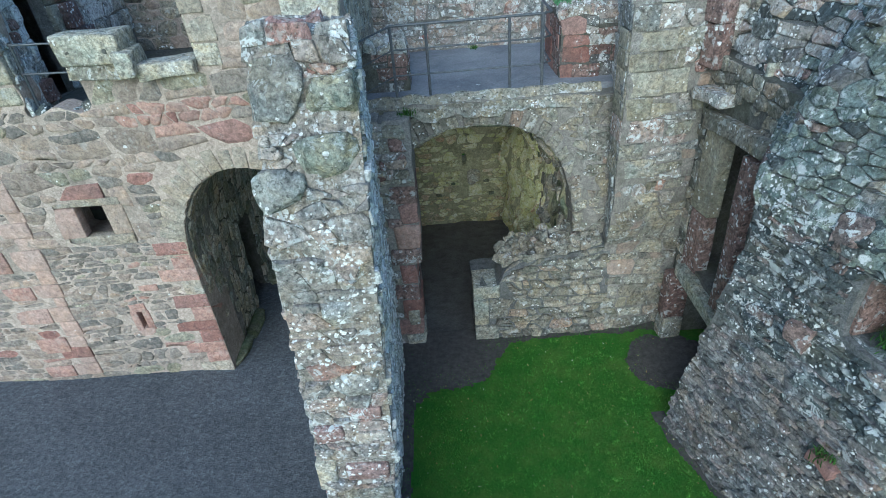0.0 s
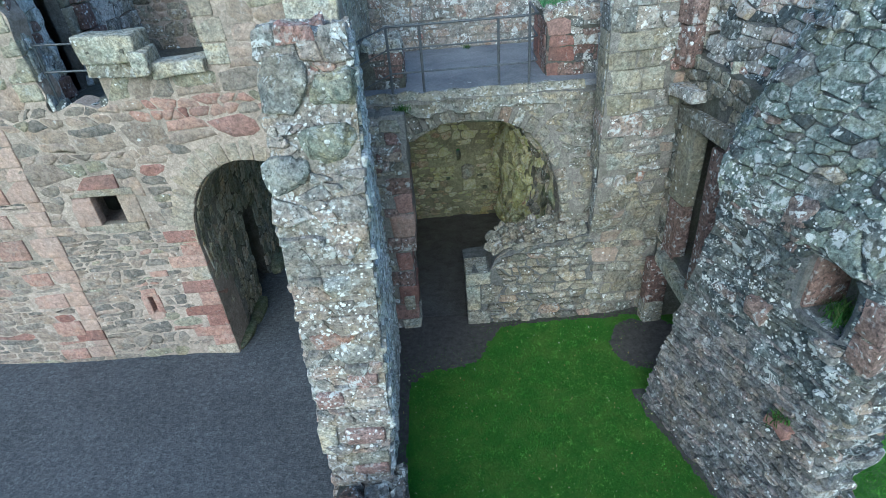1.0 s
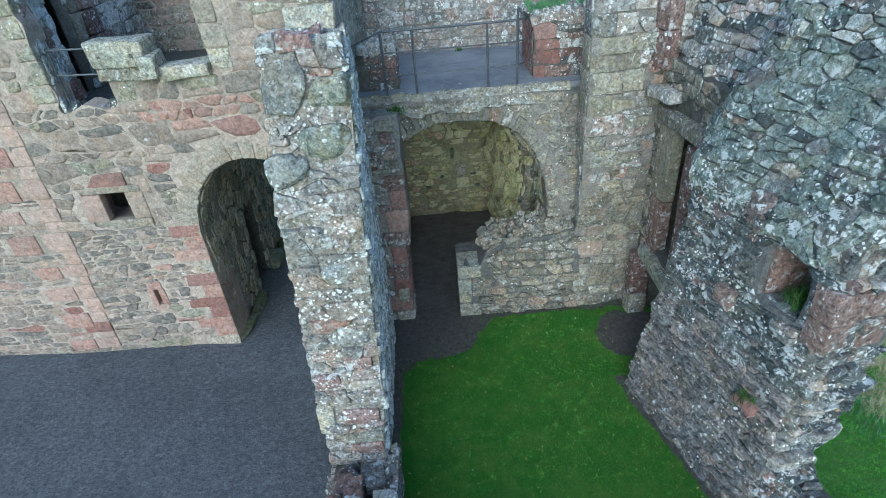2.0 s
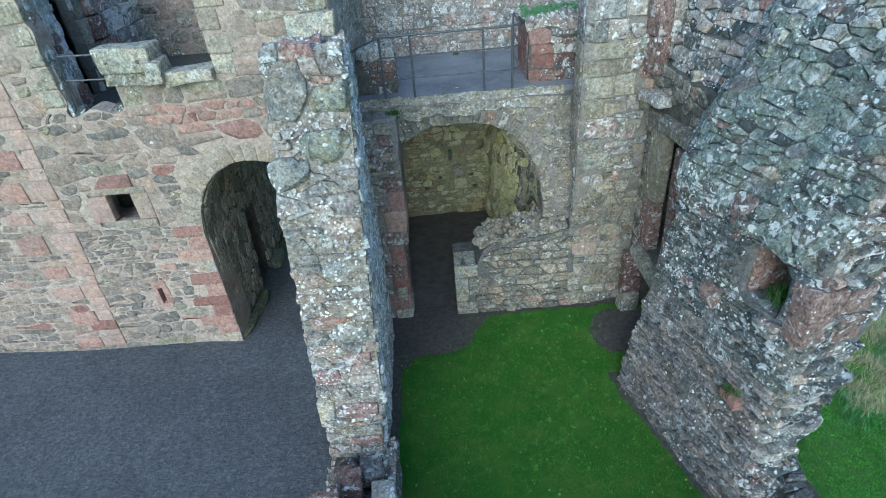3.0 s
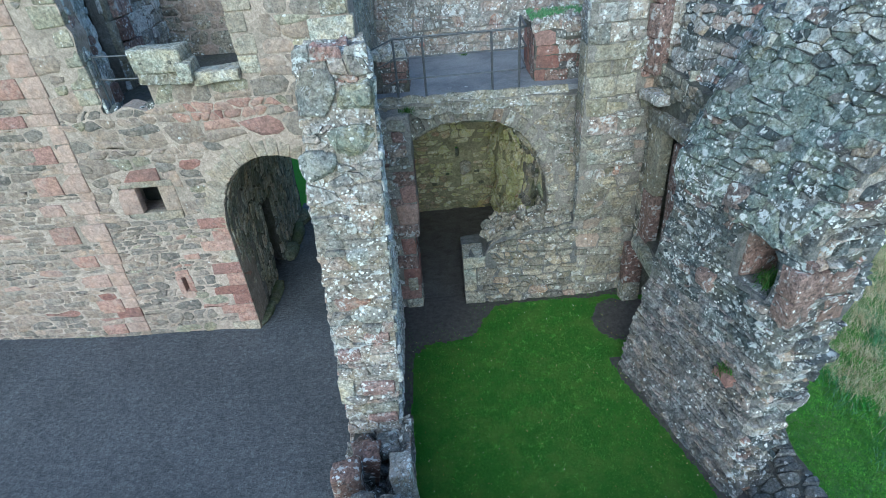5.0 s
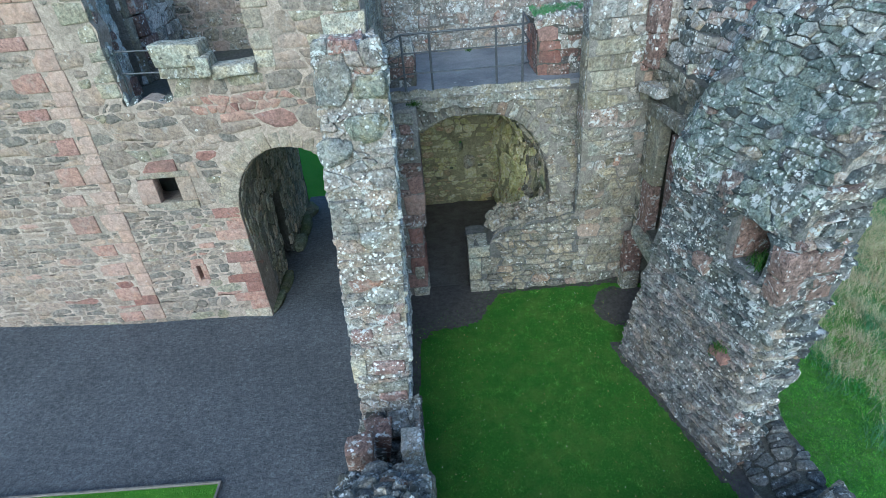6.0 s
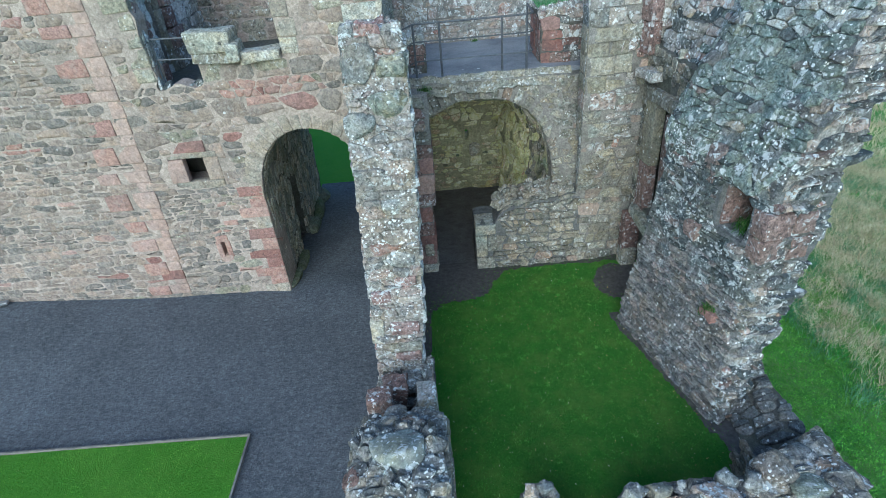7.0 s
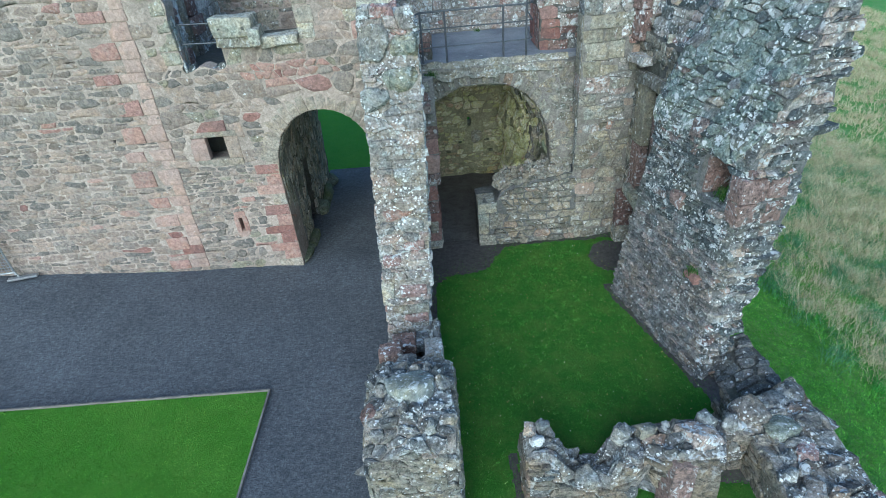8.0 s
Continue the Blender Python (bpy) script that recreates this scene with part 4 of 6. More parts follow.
# Half the stones are a lighter tan to brighten the dim room by colour.
rubble(room_back, lambda u, v: (u, 12.85, v), lambda u, v: box2(u, v, -6.2, -0.6, 4.5, 6.45), -6.2, -0.8, 4.5, 6.45, lambda u, v, r: M_VAULT if r.random() < 0.5 else M_FACADE_TAN, h=(0.1, 0.3), asp=1.4, gap=0.008, out=(0.005, 0.025), seed=23, near=(-4, 5.2), coursed=0.08, split=0.4, flush=True, round_off=0.34)


def side_sdf(u, v):
    return min(box2(u, v, 8.5, 12.9, 4.3, 7.0), -box2(u, v, 9.4, 10.45, 4.5, 6.85))


room_side = tagged(core("wall_room_side", lambda u, v: (-5.25, u, v), side_sdf, 8.5, 12.9, 4.3, 7.0, 0.15, (-0.2, 0, 0), M_CORE), "rubble side wall of the upper room with a tall dark slit", "wall", kind="structure")
# Pale stones stand in for sky light on this side wall.
rubble(room_side, lambda u, v: (-5.25, u, v), side_sdf, 8.5, 12.8, 4.5, 7.0, lambda u, v, r: M_CRUST_LIT if r.random() < 0.5 else M_LICHEN, h=(0.12, 0.3), asp=1.4, gap=0.01, out=(0.02, 0.04), seed=24, flip=1, coursed=0.06, split=0.3)
for k in range(6):
    block("jamb_stone", (0.2, 0.2, 0.4), pose(-5.27, 10.57, 4.75 + 0.41 * k, 0, 0, 4), M_OCHRE, room_side, worn=0.1)
    block("jamb_stone", (0.3, 0.36 + 0.24 * (k % 2), 0.38), pose(-5.235, 10.87 + 0.12 * (k % 2), 4.75 + 0.41 * k), M_WORN if k % 3 else M_SPUR, room_side, worn=0.08)


def splay_P(u, v):
    return (-4.52 - 0.2 * (u - 8.25) + 0.03 * nz(u, v, 6, 4), u, v)


splay = tagged(core("wall_splay", splay_P, lambda u, v: box2(u, v, 8.25, 9.02 + 0.03 * nz(v, 0, 0, 5), 4.3, 7), 8.25, 9.1, 4.3, 7, 0.07, (-0.3, 0, 0), M_LICHEN), "blue-grey rubble reveal beside the window bay", "wall", kind="structure")
# The reveal's lit look is painted with whitened stones.
rubble(splay, splay_P, lambda u, v: box2(u, v, 8.2, 9.04, 4.8, 7), 8.2, 9.04, 4.8, 7.0, lambda u, v, r: M_CRUST_LIT if r.random() < 0.45 else M_LICHEN if r.random() < 0.75 else M_WORN, h=(0.14, 0.3), asp=1.3, gap=0.006, out=(0.01, 0.04), seed=25, split=0.3, coursed=0.04)
for size, at, rot in (((0.34, 0.34, 0.2), (-4.12, 8.38, 4.76), (4, 6, 12)), ((0.24, 0.28, 0.2), (-3.84, 8.36, 4.84), (-5, 3, 30)), ((0.2, 0.26, 0.2), (-4.42, 8.34, 4.82), (0, -8, 5))):
    rock("sill_stone", size, pose(*at, *rot), M_EAST, splay, boxy=0.6, rough=0.3)
bay_rail = tagged(new("bay_rail"), "thin dark iron guard rail across the broken window bay", "railing")
for z in (5.63, 5.29):
    part("rail", tube([(-4.5, 8.32, z), (-3.74, 8.3, z - 0.02)], 0.014), M_IRON, bay_rail)
part("post", tube([(-4.48, 8.33, 4.55), (-4.48, 8.33, 5.66)], 0.018), M_IRON, bay_rail)
part("post", tube([(-3.72, 8.42, 4.55), (-3.72, 8.42, 5.64)], 0.014), M_IRON, bay_rail)

# ---- spur wall ----


def spur_l(z):
    return -1.09 + 0.045 * min(z, 5.0)


def spur_r(z, y=5.2):
    near = lerp_rows([(0.4, -0.38), (1.9, -0.21), (3.1, -0.16), (4.2, -0.1), (5.4, -0.05)], z)
    return near + (-0.43 - near) * smooth(0.0, 1.0, (y - 5.2) / 3.4 * 0.8 + 0.1 if y > 5.2 else 0.0) if y > 5.2 else near


def spur_end(z):
    return 5.1 + 0.42 * max(0.0, z - 4.5) + 0.05 * nz(z, 0, 0, 2.1) + (0.12 * max(0.0, 0.9 - z))


def spur_top(y):
    return 5.95 - 0.4 * smooth(6.0, 7.6, y) + 0.1 * nz(y, 4, 0, 2.0)


def spur_sdf(u, v):
    return min(u - spur_end(v), 8.4 - u, spur_top(u) - v, v + 0.4)


wall_spur = tagged(core("wall_spur", lambda u, v: (spur_l(v), u, v), spur_sdf, 4.9, 8.4, -0.4, 6.3, 0.1, lambda u, v: (spur_r(v, u) - spur_l(v), 0, 0), M_WASTE),
                   "tall broken stub of rubble wall, crusted with white lichen", "wall", kind="structure")
rubble(wall_spur, lambda u, v: (spur_l(v), u, v), spur_sdf, 5.0, 8.4, 0, 6.2, M_SPUR, h=(0.12, 0.24), asp=1.5, out=(0.015, 0.05), flip=-1, seed=31, near=(5, 3), count=150)
# Sunless flank: white lichen, with sky light painted in by the paler stones.
rubble(wall_spur, lambda u, v: (spur_r(v, u), u, v), spur_sdf, 5.0, 8.8, 0, 6.2, lambda u, v, r: M_CRUST_LIT if r.random() < 0.7 else M_LICHEN, h=(0.1, 0.2), asp=1.7, out=(0.015, 0.05), flip=1, seed=32, near=(5, 3))
SPUR_BLOCKS = []


def spur_P(u, v):
    return (spur_l(v) + u, spur_end(v) - 0.005, v)


def spur_end_sdf(u, v):
    d = min(u + 0.02, spur_r(v) - spur_l(v) + 0.02 - u, v + 0.05, 6.0 - v)
    for u0, u1, v0, v1 in SPUR_BLOCKS:
        d = min(d, -box2(u, v, u0, u1, v0, v1))
    return d


M_DULL = stone("dull pink lichened sandstone", [(0.0, (0.27, 0.185, 0.175)), (0.5, (0.32, 0.22, 0.205)), (1.0, (0.37, 0.28, 0.265))], 0.9, 0.05, grain=0.4, speck=0.2, patches=1.2, tint=0.3, deep=0.03)
M_OLIVE = stone("olive lichened boulder", [(0.0, (0.27, 0.275, 0.235)), (1.0, (0.33, 0.335, 0.28))], 0.7, 0.12, speck=0.16, patches=0.8, deep=0.04, tint=0.8)
for u0, u1, v0, v1, mat, name in ((-0.07, 0.38, 5.36, 5.86, M_CAP, "squared_stone"), (0.4, 0.79, 5.36, 5.72, M_OLIVE, "squared_stone"),
                                  (0.26, 0.78, 4.98, 5.3, M_OLIVE, "squared_stone"), (-0.06, 0.33, 4.76, 5.08, M_CAP, "squared_stone"), (0.32, 0.7, 3.72, 3.94, M_LICHEN, "lichened_stone"),
                                  (-0.05, 0.17, 1.35, 1.82, M_BUFF, "squared_stone"), (0.26, 0.72, 1.5, 1.74, M_DULL, "red_stone"), (0.3, 0.74, 2.85, 3.1, M_LICHEN, "lichened_stone"),
                                  (0.3, 0.72, 0.94, 1.12, M_DULL, "red_stone"), (0.02, 0.3, 2.2, 2.4, M_DULL, "red_stone"), (0.4, 0.72, 2.5, 2.64, M_DULL, "red_stone"), (0.2, 0.74, 1.16, 1.34, M_ASHLAR, "squared_stone"), (0.3, 0.7, 0.2, 0.55, M_SPUR, "squared_stone")):
    SPUR_BLOCKS.append((u0, u1, v0, v1))
    x, y, z = spur_P((u0 + u1) / 2, (v0 + v1) / 2)
    if z > 4.6 or name == "lichened_stone":
        rock(name, (u1 - u0 + 0.04, 0.46, v1 - v0 + 0.04), pose(x, y + (0.1 if z > 4.6 else 0.15), z, -22 if z > 4.6 else 0, rq.uniform(-5, 5), rq.uniform(-6, 6)), mat, wall_spur, boxy=rq.uniform(0.36, 0.46), rough=0.22)
    else:
        block(name, (u1 - u0, 0.4, v1 - v0), pose(x, y + 0.15, z, 0, rq.uniform(-3, 3), rq.uniform(-4, 4)), mat, wall_spur, worn=0.16, rough=0.012)
rubble(wall_spur, spur_P, spur_end_sdf, -0.05, 0.9, -0.05, 6.0, M_SPUREND, h=(0.07, 0.24), asp=1.5, gap=0.006, out=(0.006, 0.06), seed=33, split=0.4, round_off=0.27, drop=0.1, coursed=0.08)
rubble(wall_spur, lambda u, v: (u, v, spur_top(v)), lambda u, v: min(u + 0.88, spur_r(6, v) - u, v - 5.65, 8.35 - v), -0.9, -0.02, 5.6, 8.4, M_SPUR, h=(0.14, 0.26), asp=1.2, gap=0.008, out=(0.03, 0.12), seed=34)

# ---- vaulted undercroft ----
VA, VB, VS, VC = 1.58, 1.96, 1.7, 1.1


def vault_arch(u, v):
    return arch_in(u, v, VC, VA, VS, VB, 2.5)


def vault_y(u, v):
    return 9.72 - 0.34 * smooth(2.3, 3.0, u) * (0.4 + 0.6 * smooth(3.9, 2.8, v))


def vault_P(u, v):
    return (u, vault_y(u, v), v)


def vault_sdf(u, v):
    return min(box2(u, v, -0.7, 3.3, -0.5, 4.05 + 0.03 * nz(u, 0, 0, 3)), -vault_arch(u, v) + 0.025 * nz(u, v, 0, 6))


wall_vault = tagged(core("wall_vault", vault_P, vault_sdf, -0.7, 3.3, -0.5, 4.15, 0.09, (0, 0.5, 0), M_CORE), "broken rubble front of the vaulted undercroft", "wall", kind="structure")
for k in range(26):
    t = math.pi * (k + 0.5) / 26
    ct, st = math.cos(t), math.sin(t)
    rad = 1.0 / (abs(ct / VA) ** 2.5 + abs(st / VB) ** 2.5) ** 0.4
    ln = rq.uniform(0.2, 0.34)
    x, z = VC + ct * (rad + ln / 2), VS + st * (rad + ln / 2)
    block("voussoir", (ln, 0.4, 0.13 + 0.05 * rq.random()), pose(x, vault_y(x, z) + 0.17, z, 0, -math.degrees(math.atan2(st, ct)) + rq.uniform(-5, 5), 0), M_ASHLAR if rq.random() < 0.4 else M_VAULT, wall_vault, worn=0.2, rough=0.02, cuts=2)


def vault_face(u, v):
    t = (abs((u - VC) / VA) ** 2.5 + abs((v - VS) / VB) ** 2.5) ** 0.4 if v > VS else 9
    return min(vault_sdf(u, v), 1.5 * (t - 1.15))


rubble(wall_vault, vault_P, vault_face, -0.6, 3.2, 0.0, 4.1, M_VAULT, h=(0.1, 0.22), asp=1.5, gap=0.012, out=(0.008, 0.045), seed=41, drop=0.08, coursed=0.07, split=0.3)
BARREL = [(VC + VA, -1.2), (VC + VA, VS)] + [(VC + VA * math.copysign(abs(math.cos(t)) ** 0.8, math.cos(t)), VS + VB * math.sin(t) ** 0.8) for t in [math.pi * k / 14 for k in range(1, 14)]] + [(VC - VA, VS), (VC - VA, -1.2)]
BAR_L, bar_at = along(BARREL)


def bar_P(u, v):
    x, z = bar_at(u)
    rough = 0.1 + 0.14 * smooth(VC + 0.6, VC + 1.4, x)
    x -= 0.55 * smooth(VC + 0.2, VC + 1.2, x) * smooth(10.4, 14.0, v)
    return (x + rough * nz(v, z, 3, 1.1) + 0.5 * rough * nz(v, z, 8, 2.7), v, z + 0.05 * nz(x, v, 1, 1.5))


def bar_back(u, v):
    x, z = bar_at(u)
    return Vector((x - VC, 0, max(0.0, z - VS))).normalized() * 0.3


vault = tagged(core("wall_undercroft", bar_P, lambda u, v: box2(u, v, 0, BAR_L, 10.1, 14.2), 0, BAR_L, 10.1, 14.2, 0.15, bar_back, M_MOSSM, wave=0.06), "mossy rough barrel vault of the undercroft", "wall", kind="structure")
# Darker stones at the lit mouth, paler ones deep in, to even the light.
rubble(vault, bar_P, lambda u, v: box2(u, v, 0, BAR_L, 9.9, 14.1), 0, BAR_L, 9.9, 14.1, lambda u, v, r: M_MOSSY if r.random() < smooth(10.6, 12.0, v) else M_GREEN if r.random() < 0.35 else M_VAULT, h=(0.1, 0.3), asp=1.5, gap=0.006, out=(0.01, 0.11), seed=42, near=(1.6, 11), count=250, drop=0.3, split=0.35)
vault_end = tagged(core("wall_undercroft_end", lambda u, v: (u, 14.1, v), lambda u, v: min(box2(u, v, -0.7, 2.9, -1.3, 4.0), -box2(u, v, 1.02, 1.14, 1.0, 1.3)), -0.7, 2.9, -1.3, 4.0, 0.12, (0, 0.6, 0), M_MOSSM),
                   "mossy end wall of the undercroft with a small slot", "wall", kind="structure")
rubble(vault_end, lambda u, v: (u, 14.1, v), lambda u, v: min(box2(u, v, -0.6, 2.8, -1.2, 3.9), -box2(u, v, 0.95, 1.5, 0.1, 1.4)), -0.6, 2.8, -1.2, 3.9, lambda u, v, r: M_MUD if r.random() < 0.4 * smooth(0.9, 0.2, u) + 0.25 * smooth(0.6, -0.2, v) else M_MOSSY, h=(0.08, 0.24), asp=1.4, gap=0.01, out=(0.006, 0.04), seed=43, drop=0.3, coursed=0.08, split=0.4, flush=True, round_off=0.34)
for x, z, w, h in ((0.75, 0.5, 0.12, 0.08), (1.6, 0.52, 0.16, 0.08), (0.36, 0.2, 0.16, 0.08), (1.72, 0.16, 0.14, 0.1)):
    rock("dark_stone", (w, 0.06, h), pose(x, 14.07, z), M_GREEN, vault_end, boxy=0.4)
rock("pale_stone", (0.34, 0.2, 0.42), pose(1.28, 14.06, 0.66), M_BUFF, vault_end, boxy=0.6)
block("pale_stone", (0.34, 0.2, 0.3), pose(1.3, 14.06, 0.32), M_MOSSY, vault_end, worn=0.2)
sheet("floor_undercroft", steps((-0.6, 3.0, 0.15)), steps((8.75, 14.2, 0.15)), lambda x, y: -0.02 - 0.13 * max(0, y - 9) + 0.02 * nz(x, y, 0, 2) + 0.16 * smooth(12.6, 14.0, y) * max(0.0, nz(x, y, 4, 1.6)), M_DUST, "dusty trodden earth floor of the undercroft", "floor")

# red ashlar jamb of the undercroft doorway


def jamb_edge(v):
    return (0.0 if v < 1.72 else 0.1) + 0.02 * nz(v, 0, 4, 3)


def jamb_y(v):
    return 8.82 + 0.05 * max(0, v - 1) + 0.5 * max(0, v - 3.35)


wall_jamb = tagged(core("wall_jamb", lambda u, v: (u, jamb_y(v), v), lambda u, v: min(u + 0.95, jamb_edge(v) - 0.03 - u, v + 0.4, 3.98 + 0.08 * nz(u, v, 0, 4) - v - max(0, u) * 0.6), -0.95, 0.15, -0.4, 4.0, 0.07, lambda u, v: (0, max(0.2, 9.9 - jamb_y(v)), 0), M_CORE),
                   "red sandstone door jamb patched with rubble", "wall", kind="structure")
JAMB = []
z = -0.02
for h, w, mat in ((0.24, 0.34, M_BUFF), (0.36, 0.5, M_RED), (0.42, 0.34, M_RED), (0.3, 0.56, M_WORN), (0.4, 0.3, M_RED), (0.3, 0.5, M_WORN), (0.44, 0.42, M_ROSE), (0.36, 0.3, M_RED), (0.3, 0.42, M_WORN)):
    e = jamb_edge(z + h / 2)
    JAMB.append((e - w, e + 0.1, z, z + h))
    block("quoin", (w - 0.008, 0.62, h - 0.01), pose(e - w / 2 + rq.uniform(-0.03, 0.012), jamb_y(z + h / 2) + 0.275 + rq.uniform(-0.012, 0.02), z + h / 2, 0, rq.uniform(-2, 2), 0), mat, wall_jamb, worn=0.16, rough=0.025)
    z += h
block("patch_stone", (0.2, 0.1, 0.32), pose(-0.16, 8.81, 0.62), M_BUFF, wall_jamb, worn=0.4, rough=0.01)
rubble(wall_jamb, lambda u, v: (u, jamb_y(v), v), lambda u, v: min(min(u + 0.9, jamb_edge(v) - u, v, 3.95 - v), *[-box2(u, v, *q) for q in JAMB]), -0.9, 0.15, 0, 4.0, lambda u, v, r: M_WORN if r.random() < 0.3 else M_SPUR if r.random() < 0.5 else M_VAULT, h=(0.08, 0.2), asp=1.4, gap=0.006, out=(0.012, 0.045), seed=44, coursed=0.05)

# low rubble wall closing the arch


def fill_top(x, y=0.0):
    return lerp_rows([(0.9, 1.08), (1.32, 1.1), (1.42, 1.28), (1.7, 1.48), (2.2, 1.56), (2.7, 1.62), (3.1, 1.72)], x) + 0.04 * nz(x, y, 0, 5)


def fill_y(v):
    return 8.8 + 0.1 * max(0.0, v)


def fill_sdf(u, v):
    return min(u - 0.88, 3.2 - u, v + 0.4, fill_top(u) - v)


# The body's dark grey mortar also paints the shadow in the joints.
wall_fill = tagged(core("wall_fill", lambda u, v: (u, fill_y(v), v), fill_sdf, 0.8, 3.2, -0.4, 1.8, 0.08, lambda u, v: (0, 9.75 - fill_y(v), 0), M_EASTC), "low broken rubble wall across the arch", "wall", kind="structure")
FILL = [(0.88, 1.34, 0.84, 1.1, M_BUFF), (0.88, 1.14, 0.3, 0.83, M_BUFF), (1.15, 1.36, 0.42, 0.83, M_ASHLAR), (0.88, 1.3, -0.02, 0.29, M_ASHLAR)]
for u0, u1, v0, v1, mat in FILL:
    block("quoin", (u1 - u0 - 0.012, 0.55, v1 - v0 - 0.012), pose((u0 + u1) / 2, fill_y(v0) + 0.25, (v0 + v1) / 2), mat, wall_fill, worn=0.08, rough=0.01)
rubble(wall_fill, lambda u, v: (u, fill_y(v), v), lambda u, v: min(fill_sdf(u, v), *[-box2(u, v, *q[:4]) for q in FILL]), 0.85, 3.15, -0.02, 1.75, M_VAULT, h=(0.1, 0.26), asp=1.6, gap=0.012, out=(0.012, 0.075), seed=45, round_off=0.24, coursed=0.09, split=0.3)
rubble(wall_fill, lambda u, v: (u, v, fill_top(u, v) + 0.12 * (v - 8.9)), lambda u, v: box2(u, v, 1.36, 3.1, 8.95, 9.75), 1.3, 3.15, 8.9, 9.8, M_VAULT, h=(0.09, 0.2), asp=1.3, gap=0.004, out=(0.02, 0.13), seed=46, dome=True, split=0.3, round_off=0.3)

# ---- pier and corner ----


def pier_y(u, v=4.0):
    y = 8.72 + 0.17 * (u - 2.97)
    return y + (max(0.0, fill_y(min(v, 1.6)) + 0.012 - y)) * smooth(2.3, 1.5, v)


PIER = []


def pier_P(u, v):
    return (u, pier_y(u, v), v)


def pier_sdf(u, v):
    return box2(u, v, 3.08 + 0.03 * nz(v, 0, 0, 2), 4.32, -0.4, 7.0)


wall_pier = tagged(core("wall_pier", pier_P, pier_sdf, 2.9, 4.32, -0.4, 7.0, 0.1, lambda u, v: (0.26 * (4.32 - u), 1.7, 0), M_CORE, wave=0.006), "tall pier of squared rubble and buff ashlar", "wall", kind="structure")
z = 3.0
k = 0
while z < 6.8:
    h = rq.uniform(0.24, 0.36)
    w = rq.uniform(0.34, 0.42) if k % 2 else rq.uniform(0.5, 0.7)
    PIER.append((3.07, 3.07 + w, z, z + h))
    block("quoin", (w - 0.012, 0.5, h - 0.012), pose(3.075 + w / 2, pier_y(3.07 + w / 2) + 0.22, z + h / 2), M_CAP if rq.random() < 0.2 else M_SPUR if rq.random() < 0.25 else M_OCHRE if rq.random() < 0.5 else M_ASHLAR, wall_pier, worn=0.07, rough=0.01)
    if z > 4.1:
        w2 = rq.uniform(0.3, 0.5)
        PIER.append((3.07 + w, 3.07 + w + w2, z, z + h))
        block("ashlar_block", (w2 - 0.012, 0.5, h - 0.012), pose(3.075 + w + w2 / 2, pier_y(3.07 + w + w2 / 2) + 0.222, z + h / 2), M_SPUR if rq.random() < 0.5 else M_OCHRE if rq.random() < 0.3 else M_ASHLAR, wall_pier, worn=0.07, rough=0.01)
    z += h
    k += 1
rubble(wall_pier, pier_P, lambda u, v: min(pier_sdf(u, v), *[-box2(u, v, *q) for q in PIER]), 2.95, 4.32, 0.0, 6.8, lambda u, v, r: M_ASHLAR if r.random() < 0.2 else M_OCHRE if r.random() < 0.2 else M_FACADE_TAN if r.random() < 0.1 else M_SPUR if r.random() < smooth(2.0, 3.6, v) else M_VAULT, h=(0.12, 0.34), asp=1.35, gap=0.009, out=(0.012, 0.045), seed=51, coursed=0.06, split=0.3)
rubble(wall_pier, lambda u, v: (3.075 + 0.19 * (u - 8.75), u, v), lambda u, v: box2(u, v, 8.8, 10.3, 1.9, 6.9), 8.75, 10.3, 1.9, 6.9, lambda u, v, r: M_LICHEN if r.random() < 0.6 else M_CAP, h=(0.14, 0.28), asp=1.5, gap=0.006, out=(0.012, 0.03), flip=-1, seed=52, count=80, coursed=0.03)


def corner_sdf(u, v):
    d = box2(u, v, 6.0, 9.0, -0.4, 4.75)
    return min(d, -box2(u, v, 7.2, 8.6, 1.62, 3.86), -box2(u, v, 7.1, 8.62, -1, 1.3))


def corner_P(u, v):
    return (4.3, u, v)


